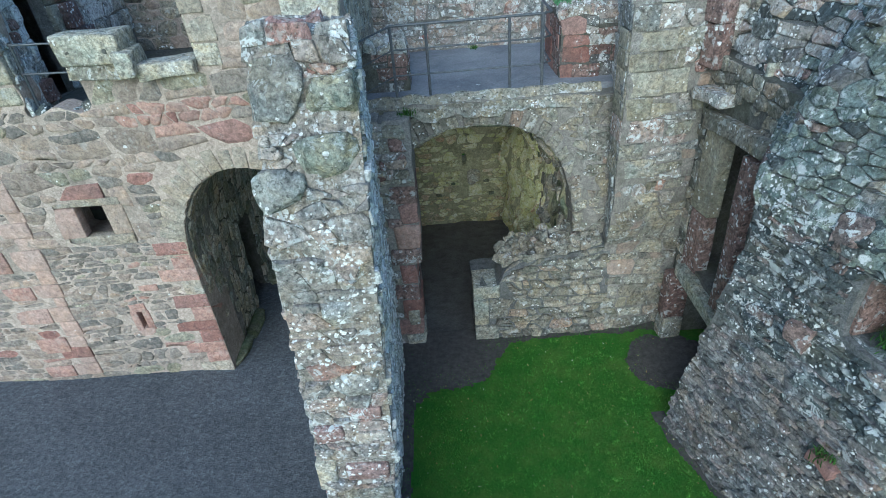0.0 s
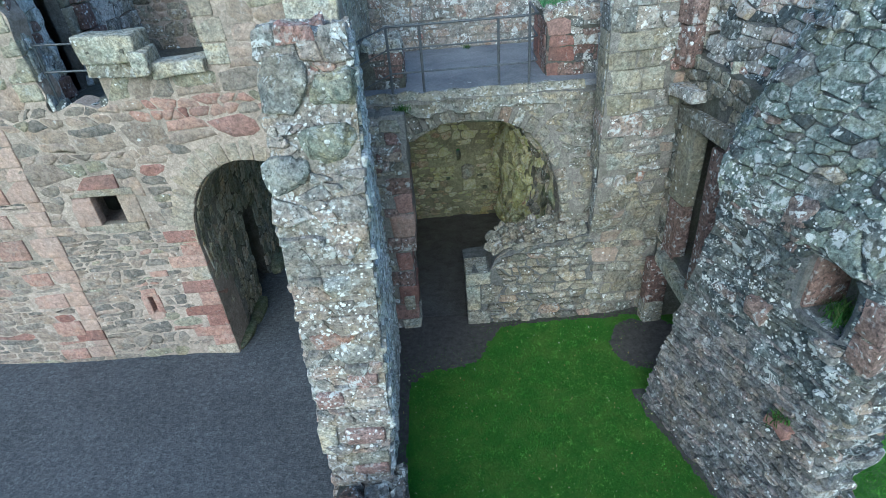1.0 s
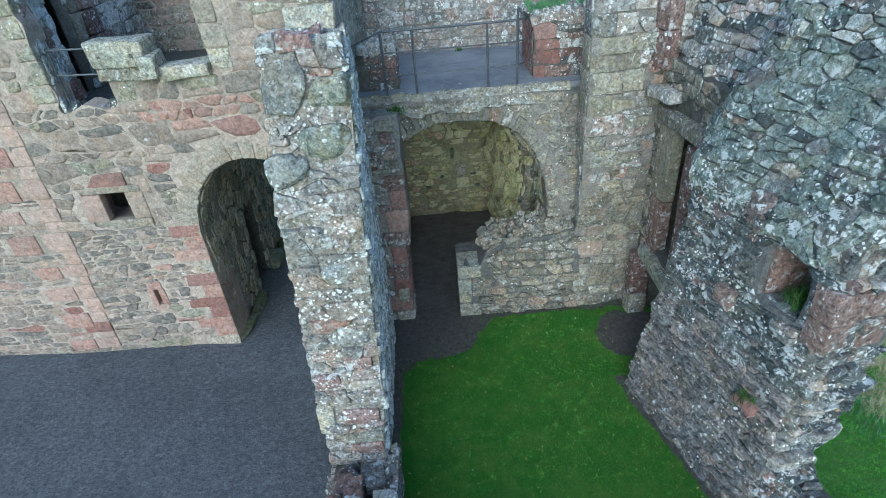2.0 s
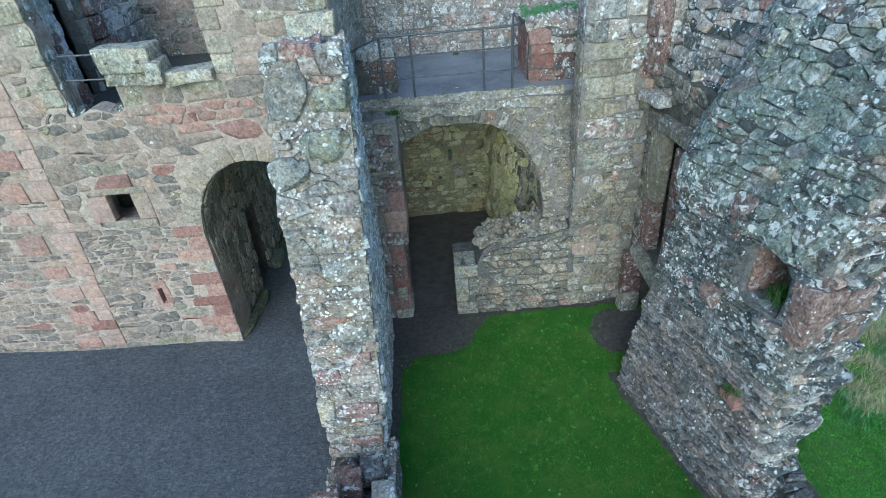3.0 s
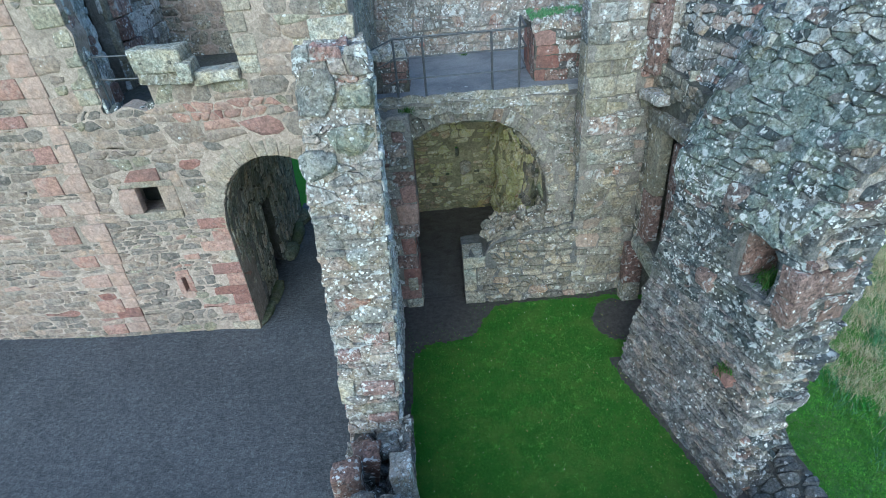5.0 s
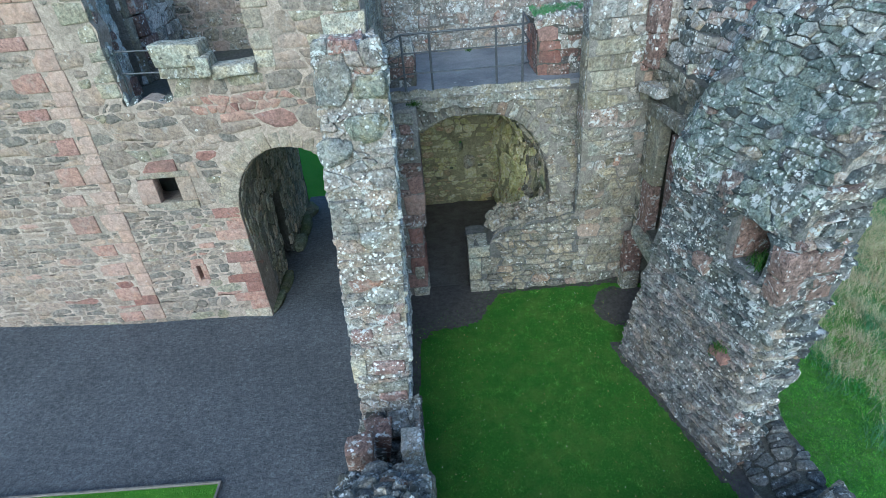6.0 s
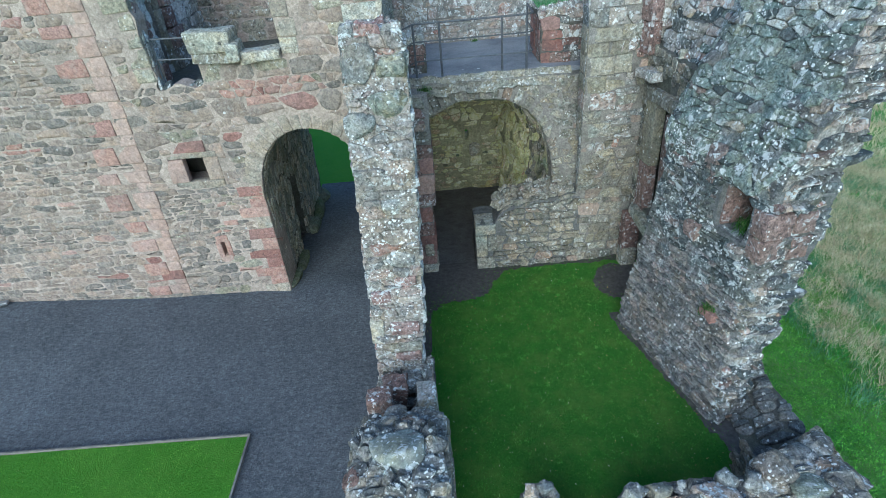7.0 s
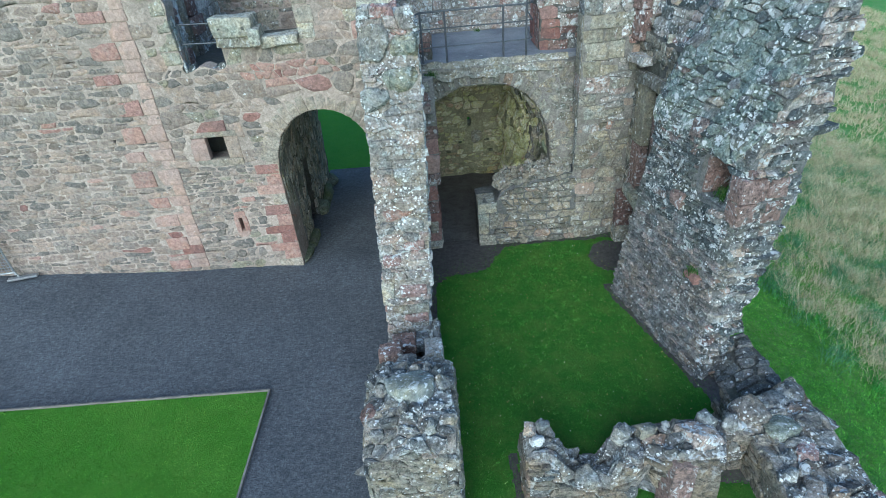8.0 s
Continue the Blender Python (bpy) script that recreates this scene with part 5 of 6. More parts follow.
# Near-black body and rear skin paint the shade inside the slit and opening.
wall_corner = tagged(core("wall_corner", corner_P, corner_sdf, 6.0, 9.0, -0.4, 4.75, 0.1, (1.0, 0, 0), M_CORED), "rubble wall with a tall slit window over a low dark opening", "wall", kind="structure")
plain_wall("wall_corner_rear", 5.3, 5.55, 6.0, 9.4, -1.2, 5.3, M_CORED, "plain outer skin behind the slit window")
rubble(wall_corner, corner_P, lambda u, v: min(corner_sdf(u, v), -box2(u, v, 7.5, 8.55, 1.2, 4.3)), 6.6, 8.95, 0, 4.7, M_VAULT, h=(0.12, 0.24), asp=1.4, out=(0.01, 0.04), flip=-1, seed=53)
for name, size, at, rot, mat in (("jamb_stone", (0.2, 0.42, 1.3), (4.36, 8.42, 3.2), (0, 0, 4), M_OCHRE), ("jamb_stone", (0.2, 0.42, 1.04), (4.36, 8.42, 2.02), (0, 0, 4), M_WORN),
                                 ("jamb_stone", (0.5, 0.26, 1.1), (4.42, 7.36, 3.32), (0, 0, 0), M_WORN), ("jamb_stone", (0.5, 0.26, 1.2), (4.42, 7.33, 2.2), (0, 0, 0), M_WORN), ("window_lintel", (0.5, 1.5, 0.24), (4.42, 7.9, 4.0), (-6, 0, 0), M_VAULT),
                                 ("projecting_slab", (0.42, 0.6, 0.16), (4.25, 8.45, 4.28), (-4, 4, 10), M_SPUR), ("door_lintel", (0.6, 1.3, 0.2), (4.42, 7.85, 1.44), (3, 0, 0), M_DAMP),
                                 ("jamb_stone", (0.34, 0.26, 0.9), (4.24, 8.62, 0.85), (0, 0, 3), M_WORN), ("jamb_stone", (0.34, 0.28, 0.5), (4.24, 8.6, 0.2), (0, 0, 3), M_ASHLAR),
                                 ("thin_slab", (0.26, 0.045, 0.36), (4.44, 7.7, 4.7), (0, 8, 10), M_BUFF), ("roll_moulding", (0.22, 0.3, 0.55), (4.22, 8.78, 4.86), (0, 0, 20), M_WORN), ("roll_moulding", (0.24, 0.3, 0.5), (4.2, 8.78, 5.4), (0, 0, 18), M_WORN), ("roll_moulding", (0.22, 0.3, 0.6), (4.22, 8.78, 5.95), (0, 0, 20), M_WORN), ("roll_moulding", (0.3, 0.3, 1.0), (4.44, 8.84, 5.3), (0, 0, 0), M_WASTE)):
    block(name, size, pose(*at, *rot), mat, wall_corner, worn=0.14, rough=0.015)

# ---- east wall ----


def east_x(y, z):
    x = 3.51 - 0.266 * (y - 6.76) + 0.045 * z + 0.42 * max(0.0, z - 4.0) + 0.07 * nz(y, z, 0, 1.6)
    behind = 4.32 + (0.42 - 0.2 * smooth(7.2, 8.2, y)) * max(0.0, z - 4.3)
    return x + smooth(6.35, 7.2, y) * smooth(3.3, 4.0, z) * max(0.0, behind - x)


def east_s(z):
    return lerp_rows([(0, 4.13), (1.7, 4.28), (3.0, 4.32), (4.8, 4.4), (6, 4.8)], z) + 0.06 * nz(z, 0, 8, 3.0)


def east_n(z):
    return lerp_rows([(0, 6.76), (2.4, 6.45), (3.4, 6.35), (4.0, 6.45), (4.4, 7.3), (4.8, 8.9), (6, 8.95)], z) + 0.06 * nz(z, 0, 3, 3.0)


def east_out(z):
    return lerp_rows([(0, 4.55), (1.2, 4.85), (1.9, 5.0), (3.0, 5.15), (4.1, 5.22), (5.1, 5.42), (6, 5.55)], z) + 0.06 * nz(z, 3, 8, 4.0)


def east_top(y):
    return lerp_rows([(4.3, 6.15), (5.6, 6.1), (6.3, 5.9), (7.8, 5.75), (9, 5.6)], y) + 0.08 * nz(y, 0, 0, 3)


NICHE = (4.58, 5.12, 3.1, 3.78)


def east_P(u, v):
    return (east_x(u, v), u, v)


def east_sdf(u, v):
    d = min(u - east_s(v), east_n(v) - u, east_top(u) - v, v + 0.5)
    return min(d, -box2(u, v, *NICHE))


wall_east = tagged(core("wall_east", east_P, east_sdf, 4.0, 9.0, -0.5, 6.4, 0.1, lambda u, v: (max(0.25, east_out(v) + 0.1 * (u - 4.3) - east_x(u, v)), 0.15, 0), M_EASTC, wave=0.01),
                   "tall ruined grey rubble wall blotched with white lichen", "wall", kind="structure")
def east_mat(u, v, rng):
    """Purple grey at the foot, blue grey at mid height, green grey above; buff and lichened towards the broken end and the top."""
    end = smooth(4.9, 4.4, u)
    if v > 4.2 or rng.random() < smooth(3.7, 4.3, v):
        if rng.random() < 0.6 * smooth(5.4, 6.0, v):
            return M_LICHEN
        if rng.random() < smooth(6.8, 7.8, u):
            return M_SPUR if rng.random() < 0.6 else M_EAST
        return M_CAPS if rng.random() < 0.06 + 0.5 * end else M_EAST if rng.random() < 0.15 else M_TEAL
    if rng.random() < 0.35 * end:
        return M_SPUR
    return M_EAST if rng.random() < smooth(1.9, 2.8, v) else M_FOOT


rubble(wall_east, east_P, lambda u, v: min(east_sdf(u, v), -box2(u, v, NICHE[0] - 0.03, NICHE[1] + 0.06, NICHE[2] - 0.05, NICHE[3] + 0.02)), 4.0, 7.8, -0.05, 4.1, east_mat, h=(0.045, 0.13), asp=1.8, gap=0.003, out=(0.012, 0.055), flip=-1, seed=61, near=(5.2, 3.2), split=0.4, margin=0.0, round_off=0.24, coursed=0.035)
rubble(wall_east, east_P, east_sdf, 4.0, 8.95, 4.1, 6.3, east_mat, h=(0.07, 0.3), asp=1.3, gap=0.002, out=(0.025, 0.085), flip=-1, seed=64, near=(5.2, 5.0), split=0.55, margin=0.0, round_off=0.2)
rubble(wall_east, east_P, east_sdf, 4.3, 5.5, 4.25, 5.6, east_mat, h=(0.12, 0.24), asp=1.5, gap=0.004, out=(0.03, 0.07), flip=-1, seed=65, count=40, split=0.4, margin=0.0, round_off=0.24, drop=0.2)


rubble(wall_east, east_P, lambda u, v: min(east_sdf(u, v), u - 5.26), 5.2, 5.75, 2.9, 4.0, east_mat, h=(0.05, 0.12), asp=1.7, gap=0.003, out=(0.03, 0.06), flip=-1, seed=66, count=30, split=0.4, margin=0.0, round_off=0.24, drop=0.15, coursed=0.035)


def east_end_P(u, v):
    y = east_s(v)
    return (east_x(y, v) + u, y + 0.22 * u, v)


def east_end_sdf(u, v):
    return min(u + 0.02, east_out(v) - east_x(east_s(v), v) + 0.04 - u, v + 0.3, 6.1 - v)


rubble(wall_east, east_end_P, east_end_sdf, -0.05, 1.6, -0.2, 6.1, lambda u, v, r: M_SPUR if r.random() < 0.35 else M_CAPS if r.random() < 0.5 else M_EAST, h=(0.05, 0.17), asp=1.9, gap=0.003, out=(0.01, 0.11), flip=1, seed=62, split=0.3, margin=0.0, round_off=0.2, coursed=0.05)
core("end_packing", east_end_P, lambda u, v: min(u, east_out(v) - east_x(east_s(v), v) - u, v + 0.4, 6.0 - v), 0, 1.6, -0.4, 6.0, 0.12, (0, 0.35, 0), M_EASTC, wall_east)
rubble(wall_east, lambda u, v: (u, v, east_top(v)), lambda u, v: min(u - east_x(v, 6.0) + 0.05, 5.75 - u, v - 4.75, 8.9 - v), 4.0, 5.8, 4.7, 8.9, lambda u, v, r: M_LICHEN if r.random() < 0.5 else M_EAST, h=(0.14, 0.28), asp=1.2, gap=0.006, out=(0.04, 0.14), seed=63)
# The niche's inner shade is painted with the near-black mortar.
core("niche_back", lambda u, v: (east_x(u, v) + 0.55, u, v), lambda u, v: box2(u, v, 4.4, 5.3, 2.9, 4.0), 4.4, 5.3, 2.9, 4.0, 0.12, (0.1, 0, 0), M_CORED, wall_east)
for name, size, at, rot, mat in (("jamb_stone", (0.5, 0.16, 0.66), (4.4, 5.2, 3.46), (0, 3, 10), M_WORN), ("jamb_stone", (0.4, 0.26, 0.36), (4.44, 4.4, 3.52), (0, 4, 12), M_WORN),
                                 ("jamb_stone", (0.36, 0.26, 0.34), (4.42, 4.4, 3.16), (0, -3, 14), M_WORN), ("jamb_stone", (0.3, 0.22, 0.3), (4.84, 4.46, 3.5), (0, 3, 14), M_WORN),
                                 ("jamb_stone", (0.3, 0.24, 0.34), (4.84, 4.48, 3.12), (0, 0, 12), M_WORN), ("niche_sill", (0.4, 0.7, 0.1), (4.42, 4.88, 3.06), (0, 0, 14), M_EAST),
                                 ("red_stone", (0.2, 0.26, 0.26), (3.98, 5.42, 2.86), (0, 0, 14), M_WORN), ("red_stone", (0.22, 0.3, 0.12), (4.11, 4.72, 1.78), (0, 8, 14), M_RED),
                                 ("red_stone", (0.2, 0.22, 0.08), (4.0, 5.9, 3.6), (0, 0, 14), M_WORN), ("jutting_slab", (0.6, 0.5, 0.1), (5.3, 4.8, 4.25), (0, 6, 30), M_EAST),
                                 ("jutting_slab", (0.5, 0.5, 0.14), (5.45, 5.0, 5.15), (0, -8, 20), M_EAST), ("jutting_slab", (0.5, 0.4, 0.1), (4.9, 4.5, 2.3), (0, 5, 20), M_EAST),
                                 ("jutting_slab", (0.4, 0.35, 0.12), (4.66, 4.36, 0.95), (0, 5, 20), M_EAST)):
    block(name, size, pose(*at, *rot), mat, wall_east, worn=0.05 if name == "jamb_stone" else 0.12, rough=0.018 if name == "jamb_stone" else 0.03)

# ---- low ruined walls ----


def ruin(name, label, x0, x1, y0, y1, top, material, seed, z0=-0.5, cap=None, h=(0.12, 0.24), big=(0.16, 0.3), out=(0.02, 0.06), proud=(0.06, 0.2), sides="SNWE", body=None, wob=0.05, dome=True, gap=0.005, coursed=0.0, south=None, north=None):
    """A stump of wall between x0 and x1, y0 and y1, up to top(x, y). south, north: the faces' own lines in plan, as y of x."""
    south, north = south or (lambda u: y0), north or (lambda u: y1)

    def edge(u, v):
        return min(v - south(u), north(u) - v, box2(u, v, x0 + wob * nz(v, 0, seed, 2.5), x1 + wob * nz(v, 3, seed, 2.5), y0 + wob * nz(u, 6, seed, 2.5), y1 + wob * nz(u, 9, seed, 2.5))) - 0.4 * wob
    ob = tagged(core(name, lambda u, v: (u, v, top(u, v)), edge, x0 - 0.1, x1 + 0.1, y0 - 0.1, y1 + 0.1, 0.09, lambda u, v: (0, 0, z0 - top(u, v)), body or M_CORED), label, "wall", kind="structure")
    rubble(ob, lambda u, v: (u, v, top(u, v)), lambda u, v: min(box2(u, v, x0, x1, y0, y1), v - south(u), north(u) - v), x0, x1, y0, y1, cap or material, h=big, asp=1.3, gap=gap, out=proud, seed=seed, split=0.4, margin=0.03, dome=dome, round_off=0.3)
    kw = dict(h=h, asp=1.5, gap=0.004 if coursed else 0.008, out=out, count=120, coursed=coursed)
    if "S" in sides:
        rubble(ob, lambda u, v: (u, south(u), v), lambda u, v: min(u - x0, x1 - u, v - z0, top(u, south(u)) - v), x0, x1, z0, z0 + 4, material, seed=seed + 1, **kw)
    if "N" in sides:
        rubble(ob, lambda u, v: (u, north(u), v), lambda u, v: min(u - x0, x1 - u, v - z0, top(u, north(u)) - v), x0, x1, z0, z0 + 4, material, seed=seed + 2, flip=-1, **kw)
    if "W" in sides:
        rubble(ob, lambda u, v: (x0, u, v), lambda u, v: min(u - y0, y1 - u, v - z0, top(x0, u) - v), y0, y1, z0, z0 + 4, material, seed=seed + 3, flip=-1, **kw)
    if "E" in sides:
        rubble(ob, lambda u, v: (x1, u, v), lambda u, v: min(u - y0, y1 - u, v - z0, top(x1, u) - v), y0, y1, z0, z0 + 4, material, seed=seed + 4, flip=1, **kw)
    return ob


def stub_top(x, y):
    return lerp_rows([(1.6, 1.75), (2.0, 2.05), (2.7, 2.1), (3.3, 1.75), (3.6, 1.4)], y) - 0.5 * (x + 0.5) ** 2 + 0.1 * nz(x, y, 0, 3)


wall_stub = ruin("wall_stub", "broken rubble wall stub with a large flat capstone", -1.1, 0.06, 1.7, 3.45, stub_top, M_VAULT, 71, cap=M_CAPS, big=(0.1, 0.34), body=M_WASTE, proud=(0.03, 0.11), h=(0.09, 0.24), out=(0.008, 0.035), coursed=0.06)
for name, size, at, rot, mat in (("capstone", (0.64, 0.54, 0.3), (-0.48, 2.44, 2.12), (-14, 4, 14), M_CAPGREEN), ("big_stone", (0.36, 0.34, 0.34), (-0.1, 2.98, 1.72), (-10, 10, 30), M_ROSE),
                                 ("big_stone", (0.32, 0.4, 0.3), (-1.02, 2.3, 1.86), (-20, -12, 5), M_WORN), ("big_stone", (0.3, 0.36, 0.3), (-0.12, 2.2, 1.8), (-25, 16, 20), M_SPUR)):
    rock(name, size, pose(*at, *rot), mat, wall_stub, boxy=0.45, rough=0.22)
wall_link = ruin("wall_link", "low dark remains of wall between the stub and the spur", -1.02, -0.2, 3.45, 5.3, lambda x, y: 0.75 + 0.25 * nz(x, y, 2, 3) - 0.6 * (1 - min(1, abs(x + 0.52) / 0.32)), M_CAPS, 81, sides="WE")
for name, size, at, rot, mat in (("upright_stone", (0.38, 0.34, 0.9), (-0.94, 4.1, 0.86), (4, 2, 8), M_WORN), ("upright_stone", (0.28, 0.34, 1.0), (-0.22, 4.15, 0.74), (0, -2, 0), M_SPUR),
                                 ("upright_stone", (0.26, 0.3, 0.8), (-0.82, 4.6, 0.62), (0, 0, 8), M_WORN), ("leaning_stone", (0.22, 0.3, 0.8), (-0.72, 4.5, 0.72), (6, 10, 10), M_WORN), ("fallen_stone", (0.3, 0.34, 0.24), (-0.5, 4.9, 0.62), (10, 15, 20), M_SPUR)):
    block(name, size, pose(*at, *rot), mat, wall_link, worn=0.2, rough=0.035)


def cross_top(x, y):
    return lerp_rows([(0.9, 0.9), (1.05, 1.02), (1.25, 0.92), (1.42, 0.66), (1.6, 0.26), (2.16, 0.2), (2.26, 0.66), (2.6, 0.72), (3.2, 0.86), (3.6, 0.8), (4.3, 0.78)], x) + 0.06 * nz(x, y, 5, 4)


def cross_south(x):
    """The court wall's outer face: a dark slot beside the red block, and a step back at its east end."""
    return lerp_rows([(2.52, 2.05), (2.56, 2.2), (2.72, 2.2), (2.76, 2.05), (3.2, 1.98), (3.62, 2.02), (3.7, 2.36), (4.35, 2.4)], x)


# Darker stones inside the shallow slot paint its deep shade.
wall_cross = ruin("wall_cross", "low jagged rubble wall across the end of the court", 0.95, 4.35, 1.95, 2.66, cross_top, lambda u, v, r: M_CAPS if 2.5 < u < 2.78 or r.random() < 0.15 else M_BROWN, 91, big=(0.08, 0.24), cap=M_CAPS, body=M_WASTE, proud=(0.02, 0.12), wob=0.05, h=(0.08, 0.22), out=(0.008, 0.035), coursed=0.06, south=cross_south)
block("red_block", (0.36, 0.3, 0.95), pose(2.99, 1.98, 0.32, -10, 8, 3), M_WORN, wall_cross, worn=0.16, rough=0.03)
block("buff_block", (0.36, 0.3, 0.6), pose(3.38, 2.05, 0.34, -4, -3, -4), M_BROWN, wall_cross, worn=0.14, rough=0.03)
for name, size, at, rot, mat in (("corner_stone", (0.52, 0.46, 0.46), (4.2, 2.7, 0.84), (8, 6, 15), M_WALLROCK), ("big_stone", (0.58, 0.42, 0.36), (3.36, 2.32, 0.92), (-16, 6, 12), M_SPUR), ("big_stone", (0.3, 0.3, 0.3), (2.36, 2.5, 0.82), (10, 8, 40), M_CAP),
                                 ("big_stone", (0.34, 0.26, 0.24), (2.7, 2.5, 0.84), (0, 6, 10), M_OCHRE), ("big_stone", (0.3, 0.3, 0.3), (3.52, 2.56, 0.92), (5, 0, 30), M_CAP), ("big_stone", (0.26, 0.26, 0.22), (3.86, 2.54, 0.88), (0, 10, 60), M_CAP), ("big_stone", (0.22, 0.2, 0.36), (1.22, 2.5, 1.1), (14, 10, 20), M_CAP),
                                 ("big_stone", (0.18, 0.2, 0.28), (1.04, 2.46, 1.1), (0, -6, 70), M_SPUR), ("lichened_stone", (0.2, 0.18, 0.14), (1.12, 2.32, 1.06), (-20, 0, 20), M_WHITE), ("big_stone", (0.36, 0.34, 0.3), (1.8, 2.2, 0.3), (0, 0, 12), M_CAP), ("big_stone", (0.3, 0.3, 0.26), (2.1, 2.2, 0.3), (0, 8, 50), M_CAPS)):
    rock(name, size, pose(*at, *rot), mat, wall_cross, boxy=0.42, rough=0.38)


def low_top(x, y):
    return lerp_rows([(0.0, 0.5), (1.5, 0.66), (2.6, 0.74), (3.2, 0.68)], y) + 0.08 * nz(x, y, 7, 3.5) - 0.14 * max(0.0, x - 4.9)


wall_low = ruin("wall_low", "low thick rubble footing running from the east wall", 4.15, 5.32, -1.5, 3.4, low_top, M_BROWN, 101, big=(0.14, 0.36), proud=(0.03, 0.13), gap=0.022, cap=M_CAPS, body=M_WASTE, h=(0.08, 0.22), out=(0.008, 0.035), coursed=0.06, north=lambda x: 2.86 + 0.5 * max(0.0, x - 4.2))
for name, size, at, rot, mat in (("big_stone", (0.5, 0.42, 0.26), (4.72, 2.95, 0.66), (-6, 4, 20), M_CAPS), ("big_stone", (0.4, 0.3, 0.3), (5.16, 3.14, 0.64), (4, 10, 60), M_CAPS), ("big_stone", (0.66, 0.46, 0.26), (5.08, 2.5, 0.64), (0, 14, 30), M_WALLROCK), ("big_stone", (0.52, 0.5, 0.26), (4.55, 2.5, 0.7), (-8, 0, 10), M_TEAL),
                                 ("big_stone", (0.4, 0.34, 0.28), (4.72, 2.04, 0.7), (-10, 8, 40), M_DULL), ("big_stone", (0.46, 0.34, 0.22), (5.0, 1.82, 0.6), (-6, 14, 15), M_CAPS), ("big_stone", (0.5, 0.38, 0.28), (5.2, 1.4, 0.56), (-8, 12, 25), M_DULL), ("big_stone", (0.5, 0.4, 0.22), (4.5, 1.5, 0.66), (-8, 0, 60), M_CAPS)):
    rock(name, size, pose(*at, *rot), mat, wall_low, boxy=0.45, rough=0.28)
rl = random.Random(77)
for wall, n, x0, x1, y0, y1, top in ((wall_stub, 5, -0.95, -0.1, 1.75, 3.3, stub_top), (wall_cross, 8, 2.3, 4.2, 2.3, 2.55, cross_top), (wall_low, 14, 4.3, 5.15, -0.2, 2.9, low_top)):
    for k in range(n):
        x, y, a = rl.uniform(x0, x1), rl.uniform(y0, y1), rl.uniform(0.1, 0.2)
        if wall is wall_stub and math.hypot(x + 0.5, y - 2.42) < 0.46:
            continue
        rock("cap_stone", (a * rl.uniform(1.0, 1.5), a * rl.uniform(0.8, 1.2), a), pose(x, y, top(x, y) + 0.04 + 0.1 * a, rl.uniform(-25, 25), rl.uniform(-25, 25), rl.uniform(0, 180)), rl.choice((M_CAPS, M_CAPS, M_CAP, M_WALLROCK, M_SPUR, M_LICHEN)), wall, boxy=rl.uniform(0.4, 0.7), rough=0.28, rng=rl)
sill_stones = ruin("wall_threshold", "dark worn stone setts of a low threshold in the east wall", 4.5, 5.34, 3.0, 4.75, lambda x, y: 0.02 + 0.3 * smooth(4.5, 5.2, x) + 0.03 * nz(x, y, 1, 3), M_SETT, 111, big=(0.16, 0.28), proud=(0.03, 0.07), sides="W", dome=False, gap=0.022)

# ---- terrace over the vault ----
M_FLAG, nt, b = fresh("worn blue grey terrace screed", 0.8)
col = ramp(nt, noise_of(nt, 1.4, 5, 0.65, distort=0.6), [(0.32, (0.17, 0.18, 0.205)), (0.68, (0.3, 0.31, 0.335))])
col = mix(nt, 0.25, col, ramp(nt, noise_of(nt, 30, 4, 0.7), grey(0.3, 0.7)), "OVERLAY")
col = mix(nt, biggest(nt, dots(nt, 7, 0.1, 0.2), dots(nt, 18, 0.06, 0.28)), col, (0.66, 0.67, 0.68))
nt.links.new(col, b.inputs["Base Color"])
bump(nt, b, noise_of(nt, 9, 4, 0.6), 0.3, 0.01)
terrace = tagged(core("floor_terrace", lambda u, v: (u, v, 4.14 + 0.015 * nz(u, v, 0, 2)), lambda u, v: box2(u, v, -0.7, 4.2, 9.86 + 0.03 * nz(u, 0, 0, 3), 13.4), -0.7, 4.2, 9.6, 13.4, 0.15, (0, 0, -0.35), M_FLAG, wave=0.01),
                 "worn grey terrace floor over the vault", "floor", kind="structure")
def lip_P(u, v):
    return (u, 9.88 - 0.62 * v, 4.165 - 1.0 * max(0.0, v - 0.1) + 0.04 * nz(u, v, 0, 4))


tagged(core("terrace_lip", lip_P, lambda u, v: min(u + 0.6, 3.06 - u, v, 0.42 + 0.1 * nz(u, 0, 3, 2.5) + 0.05 * nz(u, 2, 3, 8) - v), -0.6, 3.1, 0, 0.6, 0.05, lambda u, v: (0, 0.1 + 0.3 * v, -0.1), stone("rough lime capping", [(0.0, (0.3, 0.285, 0.245)), (1.0, (0.3, 0.285, 0.245))], 0.8, 0.15, speck=0.14, patches=1.0, smear=(0.38, 0.36, 0.31), deep=0.05), wave=0.03),
             "rough sloping mortar capping over the vault's crown", "capping", kind="structure")
back_wall = tagged(core("wall_terrace_back", lambda u, v: (u, 12.75, v), lambda u, v: box2(u, v, -0.8, 4.4, 3.9, 6.4), -0.8, 4.4, 3.9, 6.4, 0.2, (0, 0.7, 0), M_CORE), "grey rubble wall behind the terrace, spotted with lichen", "wall", kind="structure")
rubble(back_wall, lambda u, v: (u, 12.75, v), lambda u, v: box2(u, v, -0.8, 4.4, 4.15, 6.4), -0.8, 4.4, 4.15, 6.4, M_SPUR, h=(0.1, 0.3), asp=1.5, gap=0.012, out=(0.008, 0.035), seed=121, coursed=0.08, split=0.35)
